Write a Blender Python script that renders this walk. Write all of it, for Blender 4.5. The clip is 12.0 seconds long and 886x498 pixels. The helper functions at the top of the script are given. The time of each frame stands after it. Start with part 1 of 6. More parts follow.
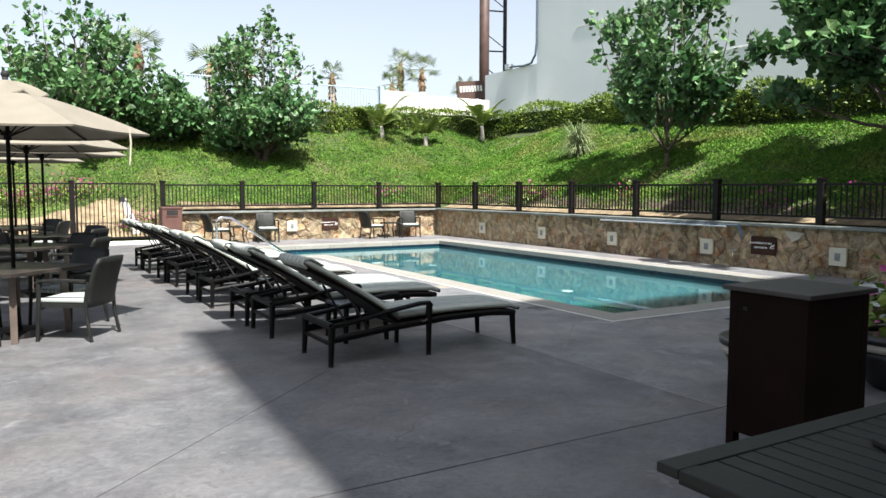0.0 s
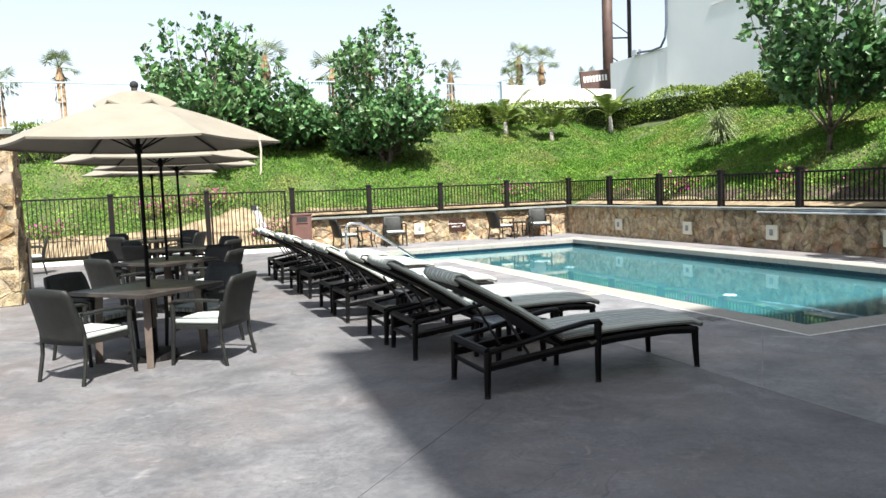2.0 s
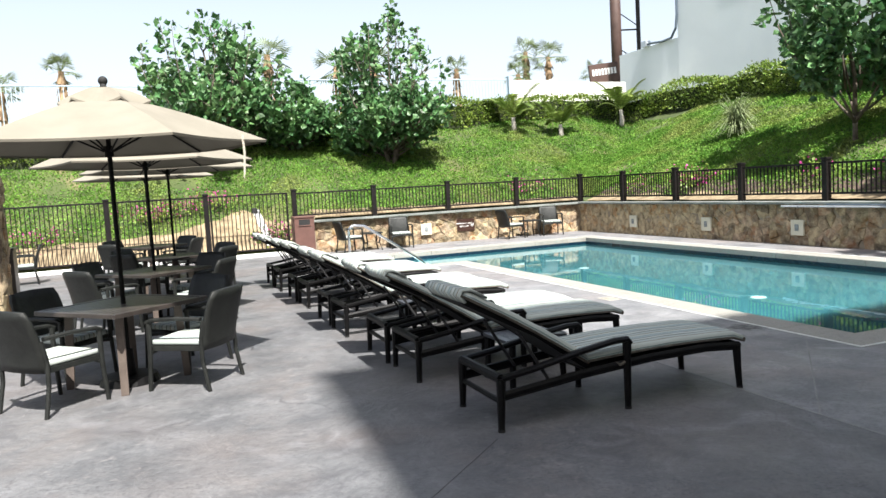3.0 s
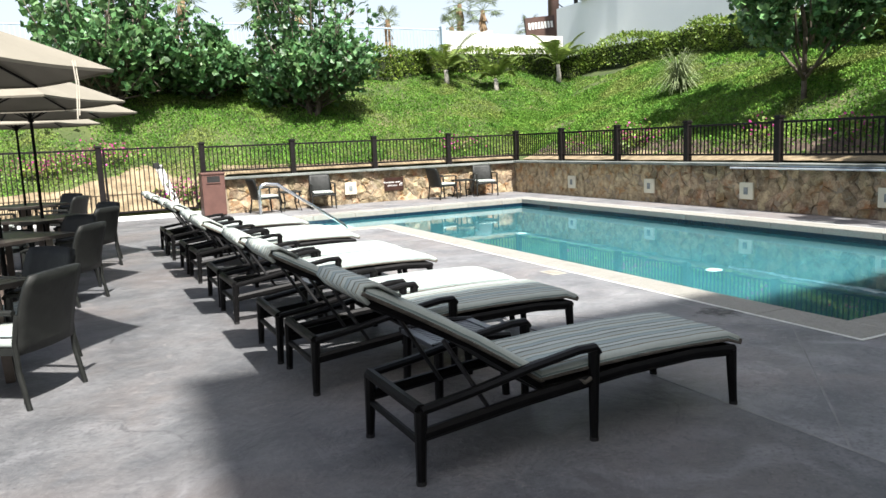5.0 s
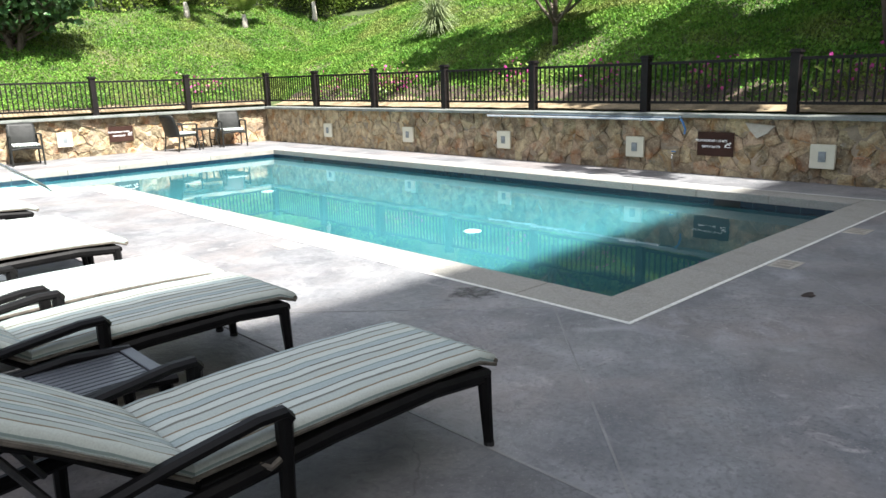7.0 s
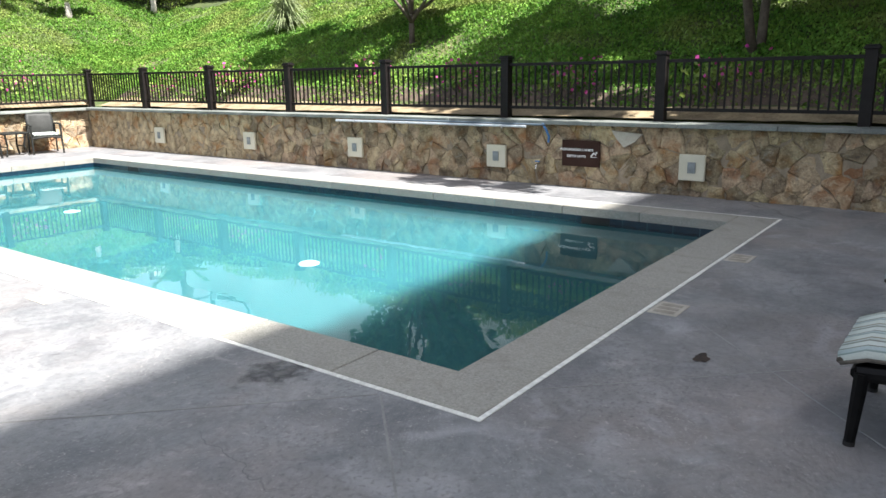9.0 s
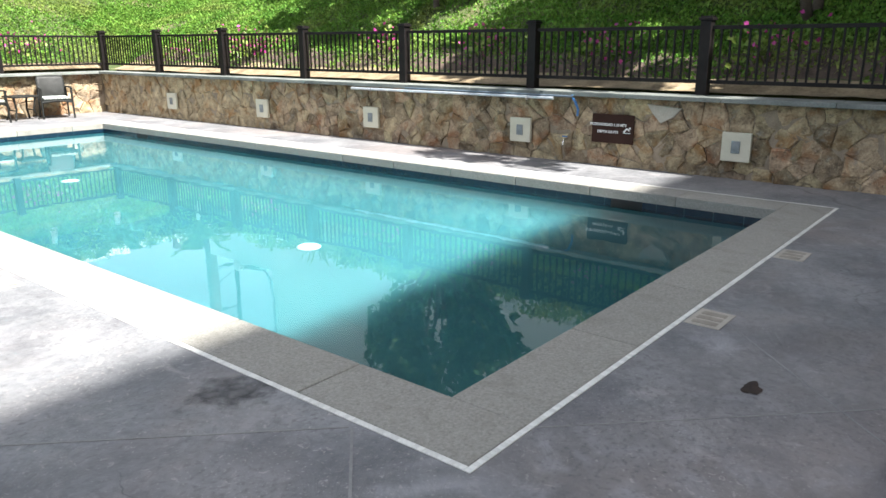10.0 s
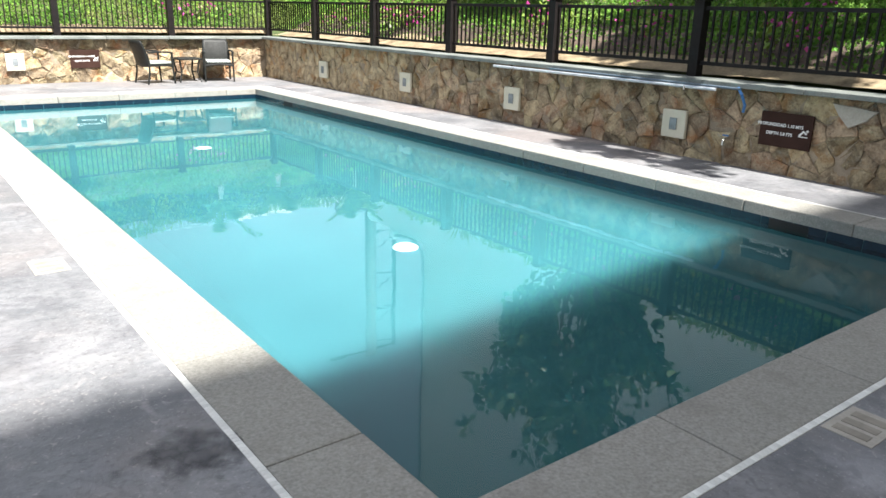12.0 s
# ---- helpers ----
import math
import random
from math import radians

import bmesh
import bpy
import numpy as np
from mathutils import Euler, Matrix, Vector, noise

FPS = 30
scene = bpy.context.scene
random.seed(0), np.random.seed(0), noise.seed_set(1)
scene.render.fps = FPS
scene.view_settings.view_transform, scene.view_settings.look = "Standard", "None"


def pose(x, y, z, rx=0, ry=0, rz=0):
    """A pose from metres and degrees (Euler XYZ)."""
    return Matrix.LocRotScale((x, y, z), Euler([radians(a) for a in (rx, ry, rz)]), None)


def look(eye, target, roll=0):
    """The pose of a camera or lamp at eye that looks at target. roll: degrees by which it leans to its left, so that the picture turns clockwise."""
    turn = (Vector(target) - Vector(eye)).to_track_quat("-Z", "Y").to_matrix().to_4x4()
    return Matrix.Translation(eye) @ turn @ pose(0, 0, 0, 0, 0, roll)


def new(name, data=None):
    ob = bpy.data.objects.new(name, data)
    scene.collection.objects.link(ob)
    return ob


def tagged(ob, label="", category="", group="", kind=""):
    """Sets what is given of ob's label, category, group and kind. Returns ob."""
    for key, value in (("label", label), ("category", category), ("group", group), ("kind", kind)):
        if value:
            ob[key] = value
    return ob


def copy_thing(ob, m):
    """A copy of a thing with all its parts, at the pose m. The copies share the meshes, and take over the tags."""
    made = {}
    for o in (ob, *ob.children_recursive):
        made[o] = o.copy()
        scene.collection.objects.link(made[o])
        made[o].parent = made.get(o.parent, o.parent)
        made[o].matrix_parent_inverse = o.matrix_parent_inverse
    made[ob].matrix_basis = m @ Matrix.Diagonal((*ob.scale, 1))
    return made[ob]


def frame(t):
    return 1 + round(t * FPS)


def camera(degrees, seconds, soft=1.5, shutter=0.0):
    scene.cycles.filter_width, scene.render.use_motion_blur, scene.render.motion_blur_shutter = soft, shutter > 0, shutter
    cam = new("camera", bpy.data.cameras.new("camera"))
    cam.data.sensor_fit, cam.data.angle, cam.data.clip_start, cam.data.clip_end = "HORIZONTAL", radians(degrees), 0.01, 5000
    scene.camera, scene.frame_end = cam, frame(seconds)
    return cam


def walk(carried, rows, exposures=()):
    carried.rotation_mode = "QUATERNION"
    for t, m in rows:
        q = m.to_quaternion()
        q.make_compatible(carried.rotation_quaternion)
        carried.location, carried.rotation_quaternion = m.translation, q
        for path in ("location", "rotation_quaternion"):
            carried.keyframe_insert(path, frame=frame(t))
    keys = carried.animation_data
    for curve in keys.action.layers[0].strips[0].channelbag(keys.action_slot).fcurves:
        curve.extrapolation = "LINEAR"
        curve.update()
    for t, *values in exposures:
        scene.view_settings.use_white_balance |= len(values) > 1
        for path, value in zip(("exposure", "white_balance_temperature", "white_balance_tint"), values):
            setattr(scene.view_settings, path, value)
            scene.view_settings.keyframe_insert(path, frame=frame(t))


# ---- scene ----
cam = camera(61.5, 12.0)
PATH = [
    (0, (-0.458, -0.438, 1.593), (0.561, 1.275, 1.432), 0.1),
    (0.5, (-0.392, -0.231, 1.604), (0.537, 1.528, 1.391), -2.1),
    (1, (-0.335, -0.014, 1.641), (0.477, 1.8, 1.425), -1.9),
    (1.5, (-0.351, 0.252, 1.658), (0.438, 2.08, 1.464), -2.5),
    (2, (-0.319, 0.571, 1.637), (0.413, 2.425, 1.474), -2.2),
    (2.5, (-0.147, 0.913, 1.661), (0.569, 2.774, 1.502), -3.2),
    (4.5, (0.438, 2.369, 1.629), (1.132, 4.229, 1.384), -2.7),
    (5, (0.722, 2.668, 1.598), (1.586, 4.449, 1.311), -2.4),
    (5.5, (0.985, 2.93, 1.582), (1.964, 4.633, 1.209), -3.5),
    (6, (1.217, 3.196, 1.599), (2.372, 4.778, 1.195), -3.6),
    (6.5, (1.533, 3.431, 1.594), (2.803, 4.916, 1.166), -1.4),
    (7, (1.864, 3.643, 1.589), (3.198, 5.063, 1.137), -1.7),
    (7.5, (2.222, 3.829, 1.602), (3.694, 5.121, 1.197), -2.2),
    (9.5, (3.532, 4.519, 1.568), (5.089, 5.679, 1.091), -0.7),
    (10, (3.901, 4.681, 1.535), (5.393, 5.9, 1.0), -0.2),
    (10.5, (4.268, 4.792, 1.513), (5.718, 6.025, 0.9), 0.3),
    (11, (4.583, 4.867, 1.509), (5.94, 6.196, 0.882), -1.1),
    (11.5, (4.835, 4.942, 1.533), (6.117, 6.347, 0.911), 0.2),
    (12, (4.954, 4.952, 1.574), (6.118, 6.462, 0.967), 1.5),
]

EXPOSURES = ((0.0, 1.31), (0.6, 1.48), (2.5, 1.50), (4.8, 1.37), (5.6, 1.60), (6.6, 1.84), (9.5, 1.89), (11.5, 1.86), (12.0, 1.72))
walk(cam, [(t, look(eye, aim, roll)) for t, eye, aim, roll in PATH], EXPOSURES)

# ---- world and sun ----
TO_SUN = Vector((-0.08, -1.46, 2.21)).normalized()
world = bpy.data.worlds.new("sky")
scene.world = world
world.use_nodes = True
wn = world.node_tree
sky = wn.nodes.new("ShaderNodeTexSky")
sky.sky_type, sky.sun_disc = "NISHITA", False
sky.sun_elevation, sky.sun_rotation = math.asin(TO_SUN.z), math.atan2(TO_SUN.x, TO_SUN.y)
sky.dust_density, sky.air_density = 2.4, 1.0
haze = wn.nodes.new("ShaderNodeHueSaturation")
haze.inputs["Saturation"].default_value, haze.inputs["Value"].default_value = 0.52, 1.6
wn.links.new(sky.outputs[0], haze.inputs["Color"])
wn.links.new(haze.outputs[0], wn.nodes["Background"].inputs[0])
wn.nodes["Background"].inputs[1].default_value = 0.057
lamp = bpy.data.lights.new("sun", "SUN")
lamp.energy, lamp.angle, lamp.color = 5.0, radians(0.9), (1.0, 0.97, 0.92)
sun = new("sun", lamp)
sun.matrix_world = look(TO_SUN * 60, (0, 0, 0))


# ---- materials ----
def mat(name, a, b, scale=6.0, rough=0.7, bump=0.15, metal=0.0, fine=60.0, vary=0.0, island=0.0, stain=None, coord="Object", spec=0.5):
    """Two colours mixed by coarse and fine noise, with fine relief; vary: lightness changes from piece to piece."""
    m = bpy.data.materials.new(name)
    m.use_nodes = True
    n, l = m.node_tree.nodes, m.node_tree.links
    bs = n["Principled BSDF"]
    tc = n.new("ShaderNodeTexCoord") if coord == "Object" else n.new("ShaderNodeNewGeometry")
    vec = tc.outputs["Object"] if coord == "Object" else tc.outputs["Position"]
    big, small = n.new("ShaderNodeTexNoise"), n.new("ShaderNodeTexNoise")
    for node, s in ((big, scale), (small, fine)):
        node.inputs["Scale"].default_value, node.inputs["Detail"].default_value = s, 6
        l.new(vec, node.inputs["Vector"])
    add = n.new("ShaderNodeMath")
    add.operation = "MULTIPLY_ADD"
    l.new(small.outputs[0], add.inputs[0])
    add.inputs[1].default_value = 0.45
    l.new(big.outputs[0], add.inputs[2])
    ramp = n.new("ShaderNodeValToRGB")
    ramp.color_ramp.elements[0].position, ramp.color_ramp.elements[1].position = 0.52, 0.92
    ramp.color_ramp.elements[0].color, ramp.color_ramp.elements[1].color = (*a, 1), (*b, 1)
    l.new(add.outputs[0], ramp.inputs[0])
    col = ramp.outputs[0]
    if stain:
        tone, ss, lo, hi = stain
        sn = n.new("ShaderNodeTexNoise")
        sn.inputs["Scale"].default_value, sn.inputs["Detail"].default_value = ss, 8
        sn.inputs["Distortion"].default_value = 0.6
        l.new(vec, sn.inputs["Vector"])
        mr = n.new("ShaderNodeMapRange")
        mr.inputs[1].default_value, mr.inputs[2].default_value = lo, hi
        l.new(sn.outputs[0], mr.inputs[0])
        mx = n.new("ShaderNodeMixRGB")
        l.new(mr.outputs[0], mx.inputs[0])
        l.new(col, mx.inputs[1])
        mx.inputs[2].default_value = (*tone, 1)
        col = mx.outputs[0]
    if vary or island:
        info = n.new("ShaderNodeObjectInfo") if vary else n.new("ShaderNodeNewGeometry")
        out = info.outputs["Random"] if vary else info.outputs["Random Per Island"]
        mr = n.new("ShaderNodeMapRange")
        w = vary or island
        mr.inputs[3].default_value, mr.inputs[4].default_value = 1 - w, 1 + w
        l.new(out, mr.inputs[0])
        hs = n.new("ShaderNodeHueSaturation")
        l.new(mr.outputs[0], hs.inputs["Value"])
        l.new(col, hs.inputs["Color"])
        hm = n.new("ShaderNodeMapRange")
        hm.inputs[3].default_value, hm.inputs[4].default_value = 0.5 - 0.035 * w, 0.5 + 0.035 * w
        wn2 = n.new("ShaderNodeTexWhiteNoise")
        wn2.noise_dimensions = "1D"
        l.new(out, wn2.inputs["W"])
        l.new(wn2.outputs[0], hm.inputs[0])
        l.new(hm.outputs[0], hs.inputs["Hue"])
        col = hs.outputs[0]
    l.new(col, bs.inputs["Base Color"])
    bs.inputs["Roughness"].default_value, bs.inputs["Metallic"].default_value = rough, metal
    bs.inputs["Specular IOR Level"].default_value = spec
    if bump:
        bp = n.new("ShaderNodeBump")
        bp.inputs["Strength"].default_value, bp.inputs["Distance"].default_value = bump, 0.02
        l.new(add.outputs[0], bp.inputs["Height"])
        l.new(bp.outputs[0], bs.inputs["Normal"])
    return m


def leafy(name, a, b, w=0.35, rough=0.45, stain=None, thin=0.25):
    m = mat(name, a, b, 1.2, rough, 0.0, 0, 20, island=w, stain=stain, coord="World")
    n, l = m.node_tree.nodes, m.node_tree.links
    bs = n["Principled BSDF"]
    tr, mix = n.new("ShaderNodeBsdfTranslucent"), n.new("ShaderNodeMixShader")
    src = bs.inputs["Base Color"].links[0].from_socket
    l.new(src, tr.inputs[0])
    mix.inputs[0].default_value = thin
    l.new(bs.outputs[0], mix.inputs[1])
    l.new(tr.outputs[0], mix.inputs[2])
    l.new(mix.outputs[0], n["Material Output"].inputs[0])
    return m


def deck_material():
    """Stamped concrete: grey with brown and violet clouds, hairline cracks and pale scuffs."""
    m = mat("stamped_concrete", (0.070, 0.073, 0.078), (0.146, 0.147, 0.151), 1.6, 0.6, 0.55, 0, 16, stain=((0.128, 0.110, 0.104), 0.45, 0.5, 0.74), coord="World")
    n, l = m.node_tree.nodes, m.node_tree.links
    bs = n["Principled BSDF"]
    col = bs.inputs["Base Color"].links[0].from_socket
    geo = n.new("ShaderNodeNewGeometry")

    def cloud(scale, lo, hi, detail=7, dist=0.0):
        t, r = n.new("ShaderNodeTexNoise"), n.new("ShaderNodeMapRange")
        t.inputs["Scale"].default_value, t.inputs["Detail"].default_value, t.inputs["Distortion"].default_value = scale, detail, dist
        r.inputs[1].default_value, r.inputs[2].default_value = lo, hi
        l.new(geo.outputs["Position"], t.inputs["Vector"])
        l.new(t.outputs[0], r.inputs[0])
        return r.outputs[0]

    def over(base, fac, tone):
        x = n.new("ShaderNodeMixRGB")
        l.new(fac, x.inputs[0])
        l.new(base, x.inputs[1])
        x.inputs[2].default_value = (*tone, 1)
        return x.outputs[0]

    def both(p, q, k=1.0):
        x, y = n.new("ShaderNodeMath"), n.new("ShaderNodeMath")
        x.operation = y.operation = "MULTIPLY"
        l.new(p, x.inputs[0])
        l.new(q, x.inputs[1])
        l.new(x.outputs[0], y.inputs[0])
        y.inputs[1].default_value = k
        return y.outputs[0]

    col = over(col, both(cloud(2.6, 0.5, 0.75, 9, 1.2), cloud(0.5, 0.36, 0.56), 0.8), (0.062, 0.061, 0.067))
    col = over(col, both(cloud(1.9, 0.52, 0.7, 9, 1.6), cloud(0.9, 0.42, 0.6), 0.6), (0.205, 0.205, 0.215))
    col = over(col, both(cloud(5.5, 0.60, 0.74, 9, 0.8), cloud(0.7, 0.45, 0.62), 0.75), (0.25, 0.235, 0.23))
    col = over(col, both(cloud(38, 0.52, 0.7, 4), cloud(1.1, 0.3, 0.6), 0.7), (0.05, 0.049, 0.053))
    col = over(col, both(cloud(70, 0.6, 0.75, 3), cloud(1.7, 0.35, 0.6), 0.6), (0.29, 0.278, 0.28))
    col = over(col, both(cloud(9.0, 0.54, 0.66, 10, 2.0), cloud(0.8, 0.35, 0.6), 0.55), (0.066, 0.065, 0.071))
    col = over(col, both(cloud(0.75, 0.46, 0.66, 8, 1.0), cloud(3.4, 0.3, 0.62, 8, 0.8), 0.34), (0.172, 0.146, 0.133))
    col = over(col, both(cloud(24, 0.62, 0.7, 5, 1.5), cloud(0.6, 0.42, 0.6), 0.4), (0.30, 0.275, 0.26))
    # bays beside the pool: a lighter pour, raised further to stand in for sun glare
    axis, bay, tone, pour_glare = n.new("ShaderNodeSeparateXYZ"), n.new("ShaderNodeMath"), n.new("ShaderNodeMapRange"), n.new("ShaderNodeHueSaturation")
    l.new(geo.outputs["Position"], axis.inputs[0])
    bay.operation = "GREATER_THAN"
    bay.inputs[1].default_value = 4.03
    l.new(axis.outputs[0], bay.inputs[0])
    tone.inputs[3].default_value, tone.inputs[4].default_value = 1.0, 1.48
    l.new(bay.outputs[0], tone.inputs[0])
    l.new(tone.outputs[0], pour_glare.inputs["Value"])
    l.new(col, pour_glare.inputs["Color"])
    col = pour_glare.outputs[0]
    # cracks
    warp = n.new("ShaderNodeTexNoise")
    warp.inputs["Scale"].default_value, warp.inputs["Detail"].default_value = 1.6, 6
    l.new(geo.outputs["Position"], warp.inputs["Vector"])
    vm = n.new("ShaderNodeVectorMath")
    vm.operation = "MULTIPLY_ADD"
    l.new(warp.outputs["Color"], vm.inputs[0])
    vm.inputs[1].default_value = (0.7, 0.7, 0.0)
    l.new(geo.outputs["Position"], vm.inputs[2])
    vo = n.new("ShaderNodeTexVoronoi")
    vo.feature = "DISTANCE_TO_EDGE"
    vo.inputs["Scale"].default_value = 0.62
    l.new(vm.outputs[0], vo.inputs["Vector"])
    line = n.new("ShaderNodeMapRange")
    line.inputs[1].default_value, line.inputs[2].default_value, line.inputs[3].default_value, line.inputs[4].default_value = 0.0005, 0.0035, 1, 0
    l.new(vo.outputs["Distance"], line.inputs[0])
    col = over(col, both(line.outputs[0], cloud(0.8, 0.52, 0.60), 0.55), (0.045, 0.043, 0.046))
    l.new(col, bs.inputs["Base Color"])
    # slate-like relief of the stamp
    slab, relief = n.new("ShaderNodeTexNoise"), n.new("ShaderNodeBump")
    slab.inputs["Scale"].default_value, slab.inputs["Detail"].default_value, slab.inputs["Roughness"].default_value, slab.inputs["Distortion"].default_value = 2.2, 10, 0.66, 1.1
    l.new(geo.outputs["Position"], slab.inputs["Vector"])
    relief.inputs["Strength"].default_value, relief.inputs["Distance"].default_value = 0.5, 0.05
    l.new(slab.outputs[0], relief.inputs["Height"])
    l.new(n["Bump"].outputs[0], relief.inputs["Normal"])
    l.new(relief.outputs[0], bs.inputs["Normal"])
    rg = n.new("ShaderNodeMapRange")
    rg.inputs[3].default_value, rg.inputs[4].default_value = 0.42, 0.72
    l.new(cloud(1.4, 0.3, 0.7), rg.inputs[0])
    l.new(rg.outputs[0], bs.inputs["Roughness"])
    return m


M_DECK = deck_material()
M_JOINT = mat("joint_filler", (0.16, 0.16, 0.16), (0.25, 0.25, 0.245), 3, 0.8, 0.1)
M_CUT = mat("open_saw_cut", (0.035, 0.034, 0.035), (0.07, 0.068, 0.07), 4, 0.9, 0.1)
M_COPING = mat("cast_coping", (0.185, 0.179, 0.160), (0.30, 0.291, 0.261), 75, 0.75, 0.4, 0, 320, vary=0.05, stain=((0.175, 0.166, 0.146), 5.0, 0.54, 0.85), coord="World")
M_STRIP = mat("white_tile_strip", (0.56, 0.56, 0.53), (0.74, 0.74, 0.70), 9, 0.5, 0.1, vary=0.12)
M_GROUT = mat("grey_grout", (0.2, 0.2, 0.19), (0.34, 0.34, 0.32), 20, 0.9, 0.1)
M_PLASTER = mat("pool_plaster", (0.014, 0.090, 0.106), (0.022, 0.113, 0.131), 0.8, 0.6, 0.1, coord="World")
M_BAND = mat("dark_blue_tile", (0.003, 0.012, 0.024), (0.006, 0.022, 0.038), 6, 0.25, 0.05)
M_STEPS = mat("pale_plaster", (0.42, 0.60, 0.60), (0.55, 0.70, 0.70), 1.5, 0.6, 0.1)


def stone_material():
    """Split field stone: ochre, cream, grey and rust in uneven patches, rough relief."""
    m = mat("flagstone", (0.14, 0.101, 0.061), (0.41, 0.32, 0.20), 7.0, 0.88, 0.9, 0, 38, vary=0.42, stain=((0.225, 0.118, 0.048), 3.4, 0.50, 0.68), coord="World")
    n, l = m.node_tree.nodes, m.node_tree.links
    bs = n["Principled BSDF"]
    col = bs.inputs["Base Color"].links[0].from_socket
    geo = n.new("ShaderNodeNewGeometry")
    for scale, lo, hi, tone, k in ((5.0, 0.56, 0.70, (0.46, 0.38, 0.25), 0.75), (9.0, 0.57, 0.68, (0.055, 0.042, 0.03), 0.65), (4.0, 0.58, 0.72, (0.24, 0.235, 0.20), 0.7), (26.0, 0.55, 0.72, (0.50, 0.43, 0.30), 0.55), (17.0, 0.58, 0.70, (0.06, 0.045, 0.03), 0.6)):
        t, r, x = n.new("ShaderNodeTexNoise"), n.new("ShaderNodeMapRange"), n.new("ShaderNodeMixRGB")
        t.inputs["Scale"].default_value, t.inputs["Detail"].default_value, t.inputs["Distortion"].default_value = scale, 8, 1.4
        t.inputs["Roughness"].default_value = 0.65
        add = n.new("ShaderNodeVectorMath")
        add.inputs[1].default_value = (scale * 3.1, scale, 0)
        l.new(geo.outputs["Position"], add.inputs[0])
        l.new(add.outputs[0], t.inputs["Vector"])
        r.inputs[1].default_value, r.inputs[2].default_value, r.inputs[4].default_value = lo, hi, k
        l.new(t.outputs[0], r.inputs[0])
        l.new(r.outputs[0], x.inputs[0])
        l.new(col, x.inputs[1])
        x.inputs[2].default_value = (*tone, 1)
        col = x.outputs[0]
    l.new(col, bs.inputs["Base Color"])
    n["Bump"].inputs["Distance"].default_value = 0.045
    return m


M_STONE = stone_material()
M_MORTAR = mat("mortar", (0.19, 0.152, 0.108), (0.32, 0.262, 0.19), 8, 0.95, 0.4, 0, 70)
M_SLATE = mat("slate_cap", (0.10, 0.112, 0.104), (0.205, 0.218, 0.20), 2.5, 0.6, 0.3, 0, 40, vary=0.12, coord="World")
M_MULCH = mat("brown_mulch", (0.035, 0.024, 0.018), (0.11, 0.078, 0.058), 5.0, 0.95, 0.9, 0, 45, coord="World")
M_FENCE = mat("brown_painted_steel", (0.007, 0.0058, 0.0060), (0.013, 0.0108, 0.0108), 8, 0.5, 0.05, 0, 80, spec=0.18)
M_SOIL = mat("sandy_soil", (0.11, 0.08, 0.045), (0.30, 0.235, 0.145), 3.0, 0.95, 0.6, 0, 25, coord="World")
M_WICKER = mat("dark_wicker", (0.0075, 0.0083, 0.0077), (0.0155, 0.0168, 0.0153), 14, 0.5, 0.25, 0, 260, spec=0.3)
M_ALU = mat("black_brown_aluminium", (0.0035, 0.0035, 0.0037), (0.007, 0.0067, 0.0069), 10, 0.45, 0.05, 0, 120, spec=0.12)
# the same dark metal, lightened and blued to carry the sky's reflection
M_ALUTOP = mat("sky_sheen_aluminium", (0.034, 0.037, 0.044), (0.050, 0.054, 0.062), 10, 0.32, 0.05, 0, 120, spec=0.6)
M_TABLE = mat("brown_table_slats", (0.024, 0.020, 0.018), (0.046, 0.038, 0.034), 6, 0.34, 0.15, 0, 60, vary=0.1)
M_PALEM = mat("worn_table_leg", (0.065, 0.049, 0.04), (0.105, 0.082, 0.068), 6, 0.5, 0.1)
M_CANVAS = mat("beige_canvas", (0.168, 0.152, 0.120), (0.206, 0.188, 0.150), 3, 0.9, 0.12, 0, 160)
M_CORD = mat("cream_strap", (0.38, 0.35, 0.29), (0.46, 0.43, 0.36), 8, 0.9, 0.1)
M_BIN = mat("brown_bin_metal", (0.085, 0.040, 0.032), (0.12, 0.058, 0.046), 4, 0.55, 0.08)
M_BLACK = mat("black_void", (0.008, 0.008, 0.008), (0.014, 0.014, 0.014), 5, 0.8, 0.0)
M_PODIUM = mat("dark_brown_cabinet", (0.0075, 0.0032, 0.0026), (0.013, 0.0055, 0.0042), 3, 0.65, 0.1, spec=0.08)
M_PODTOP = mat("cabinet_top", (0.024, 0.018, 0.0175), (0.038, 0.029, 0.0275), 3, 0.5, 0.1)
M_PLATE = mat("cream_plastic", (0.5, 0.475, 0.37), (0.58, 0.55, 0.44), 6, 0.5, 0.05)
M_LENS = mat("blue_grey_lens", (0.15, 0.17, 0.18), (0.24, 0.26, 0.27), 20, 0.2, 0.05)
M_SIGN = mat("brown_sign_board", (0.026, 0.011, 0.0075), (0.038, 0.017, 0.012), 6, 0.75, 0.05, spec=0.2)
M_WHITE = mat("white_paint", (0.72, 0.72, 0.70), (0.82, 0.82, 0.8), 4, 0.6, 0.08, coord="World")
M_CHROME = mat("polished_steel", (0.6, 0.62, 0.64), (0.7, 0.72, 0.74), 10, 0.18, 0.0, 1.0)
M_POLE = mat("grey_aluminium_pole", (0.5, 0.53, 0.57), (0.62, 0.65, 0.68), 10, 0.35, 0.0, 0.6)
M_SLATEBLUE = mat("grey_blue_tube", (0.06, 0.085, 0.11), (0.10, 0.13, 0.16), 8, 0.4, 0.05)
M_STRUT = mat("dull_strut", (0.03, 0.03, 0.032), (0.055, 0.055, 0.057), 10, 0.45, 0.0, 0.5)
M_BLUE = mat("blue_plastic", (0.03, 0.13, 0.34), (0.06, 0.22, 0.48), 8, 0.4, 0.05)
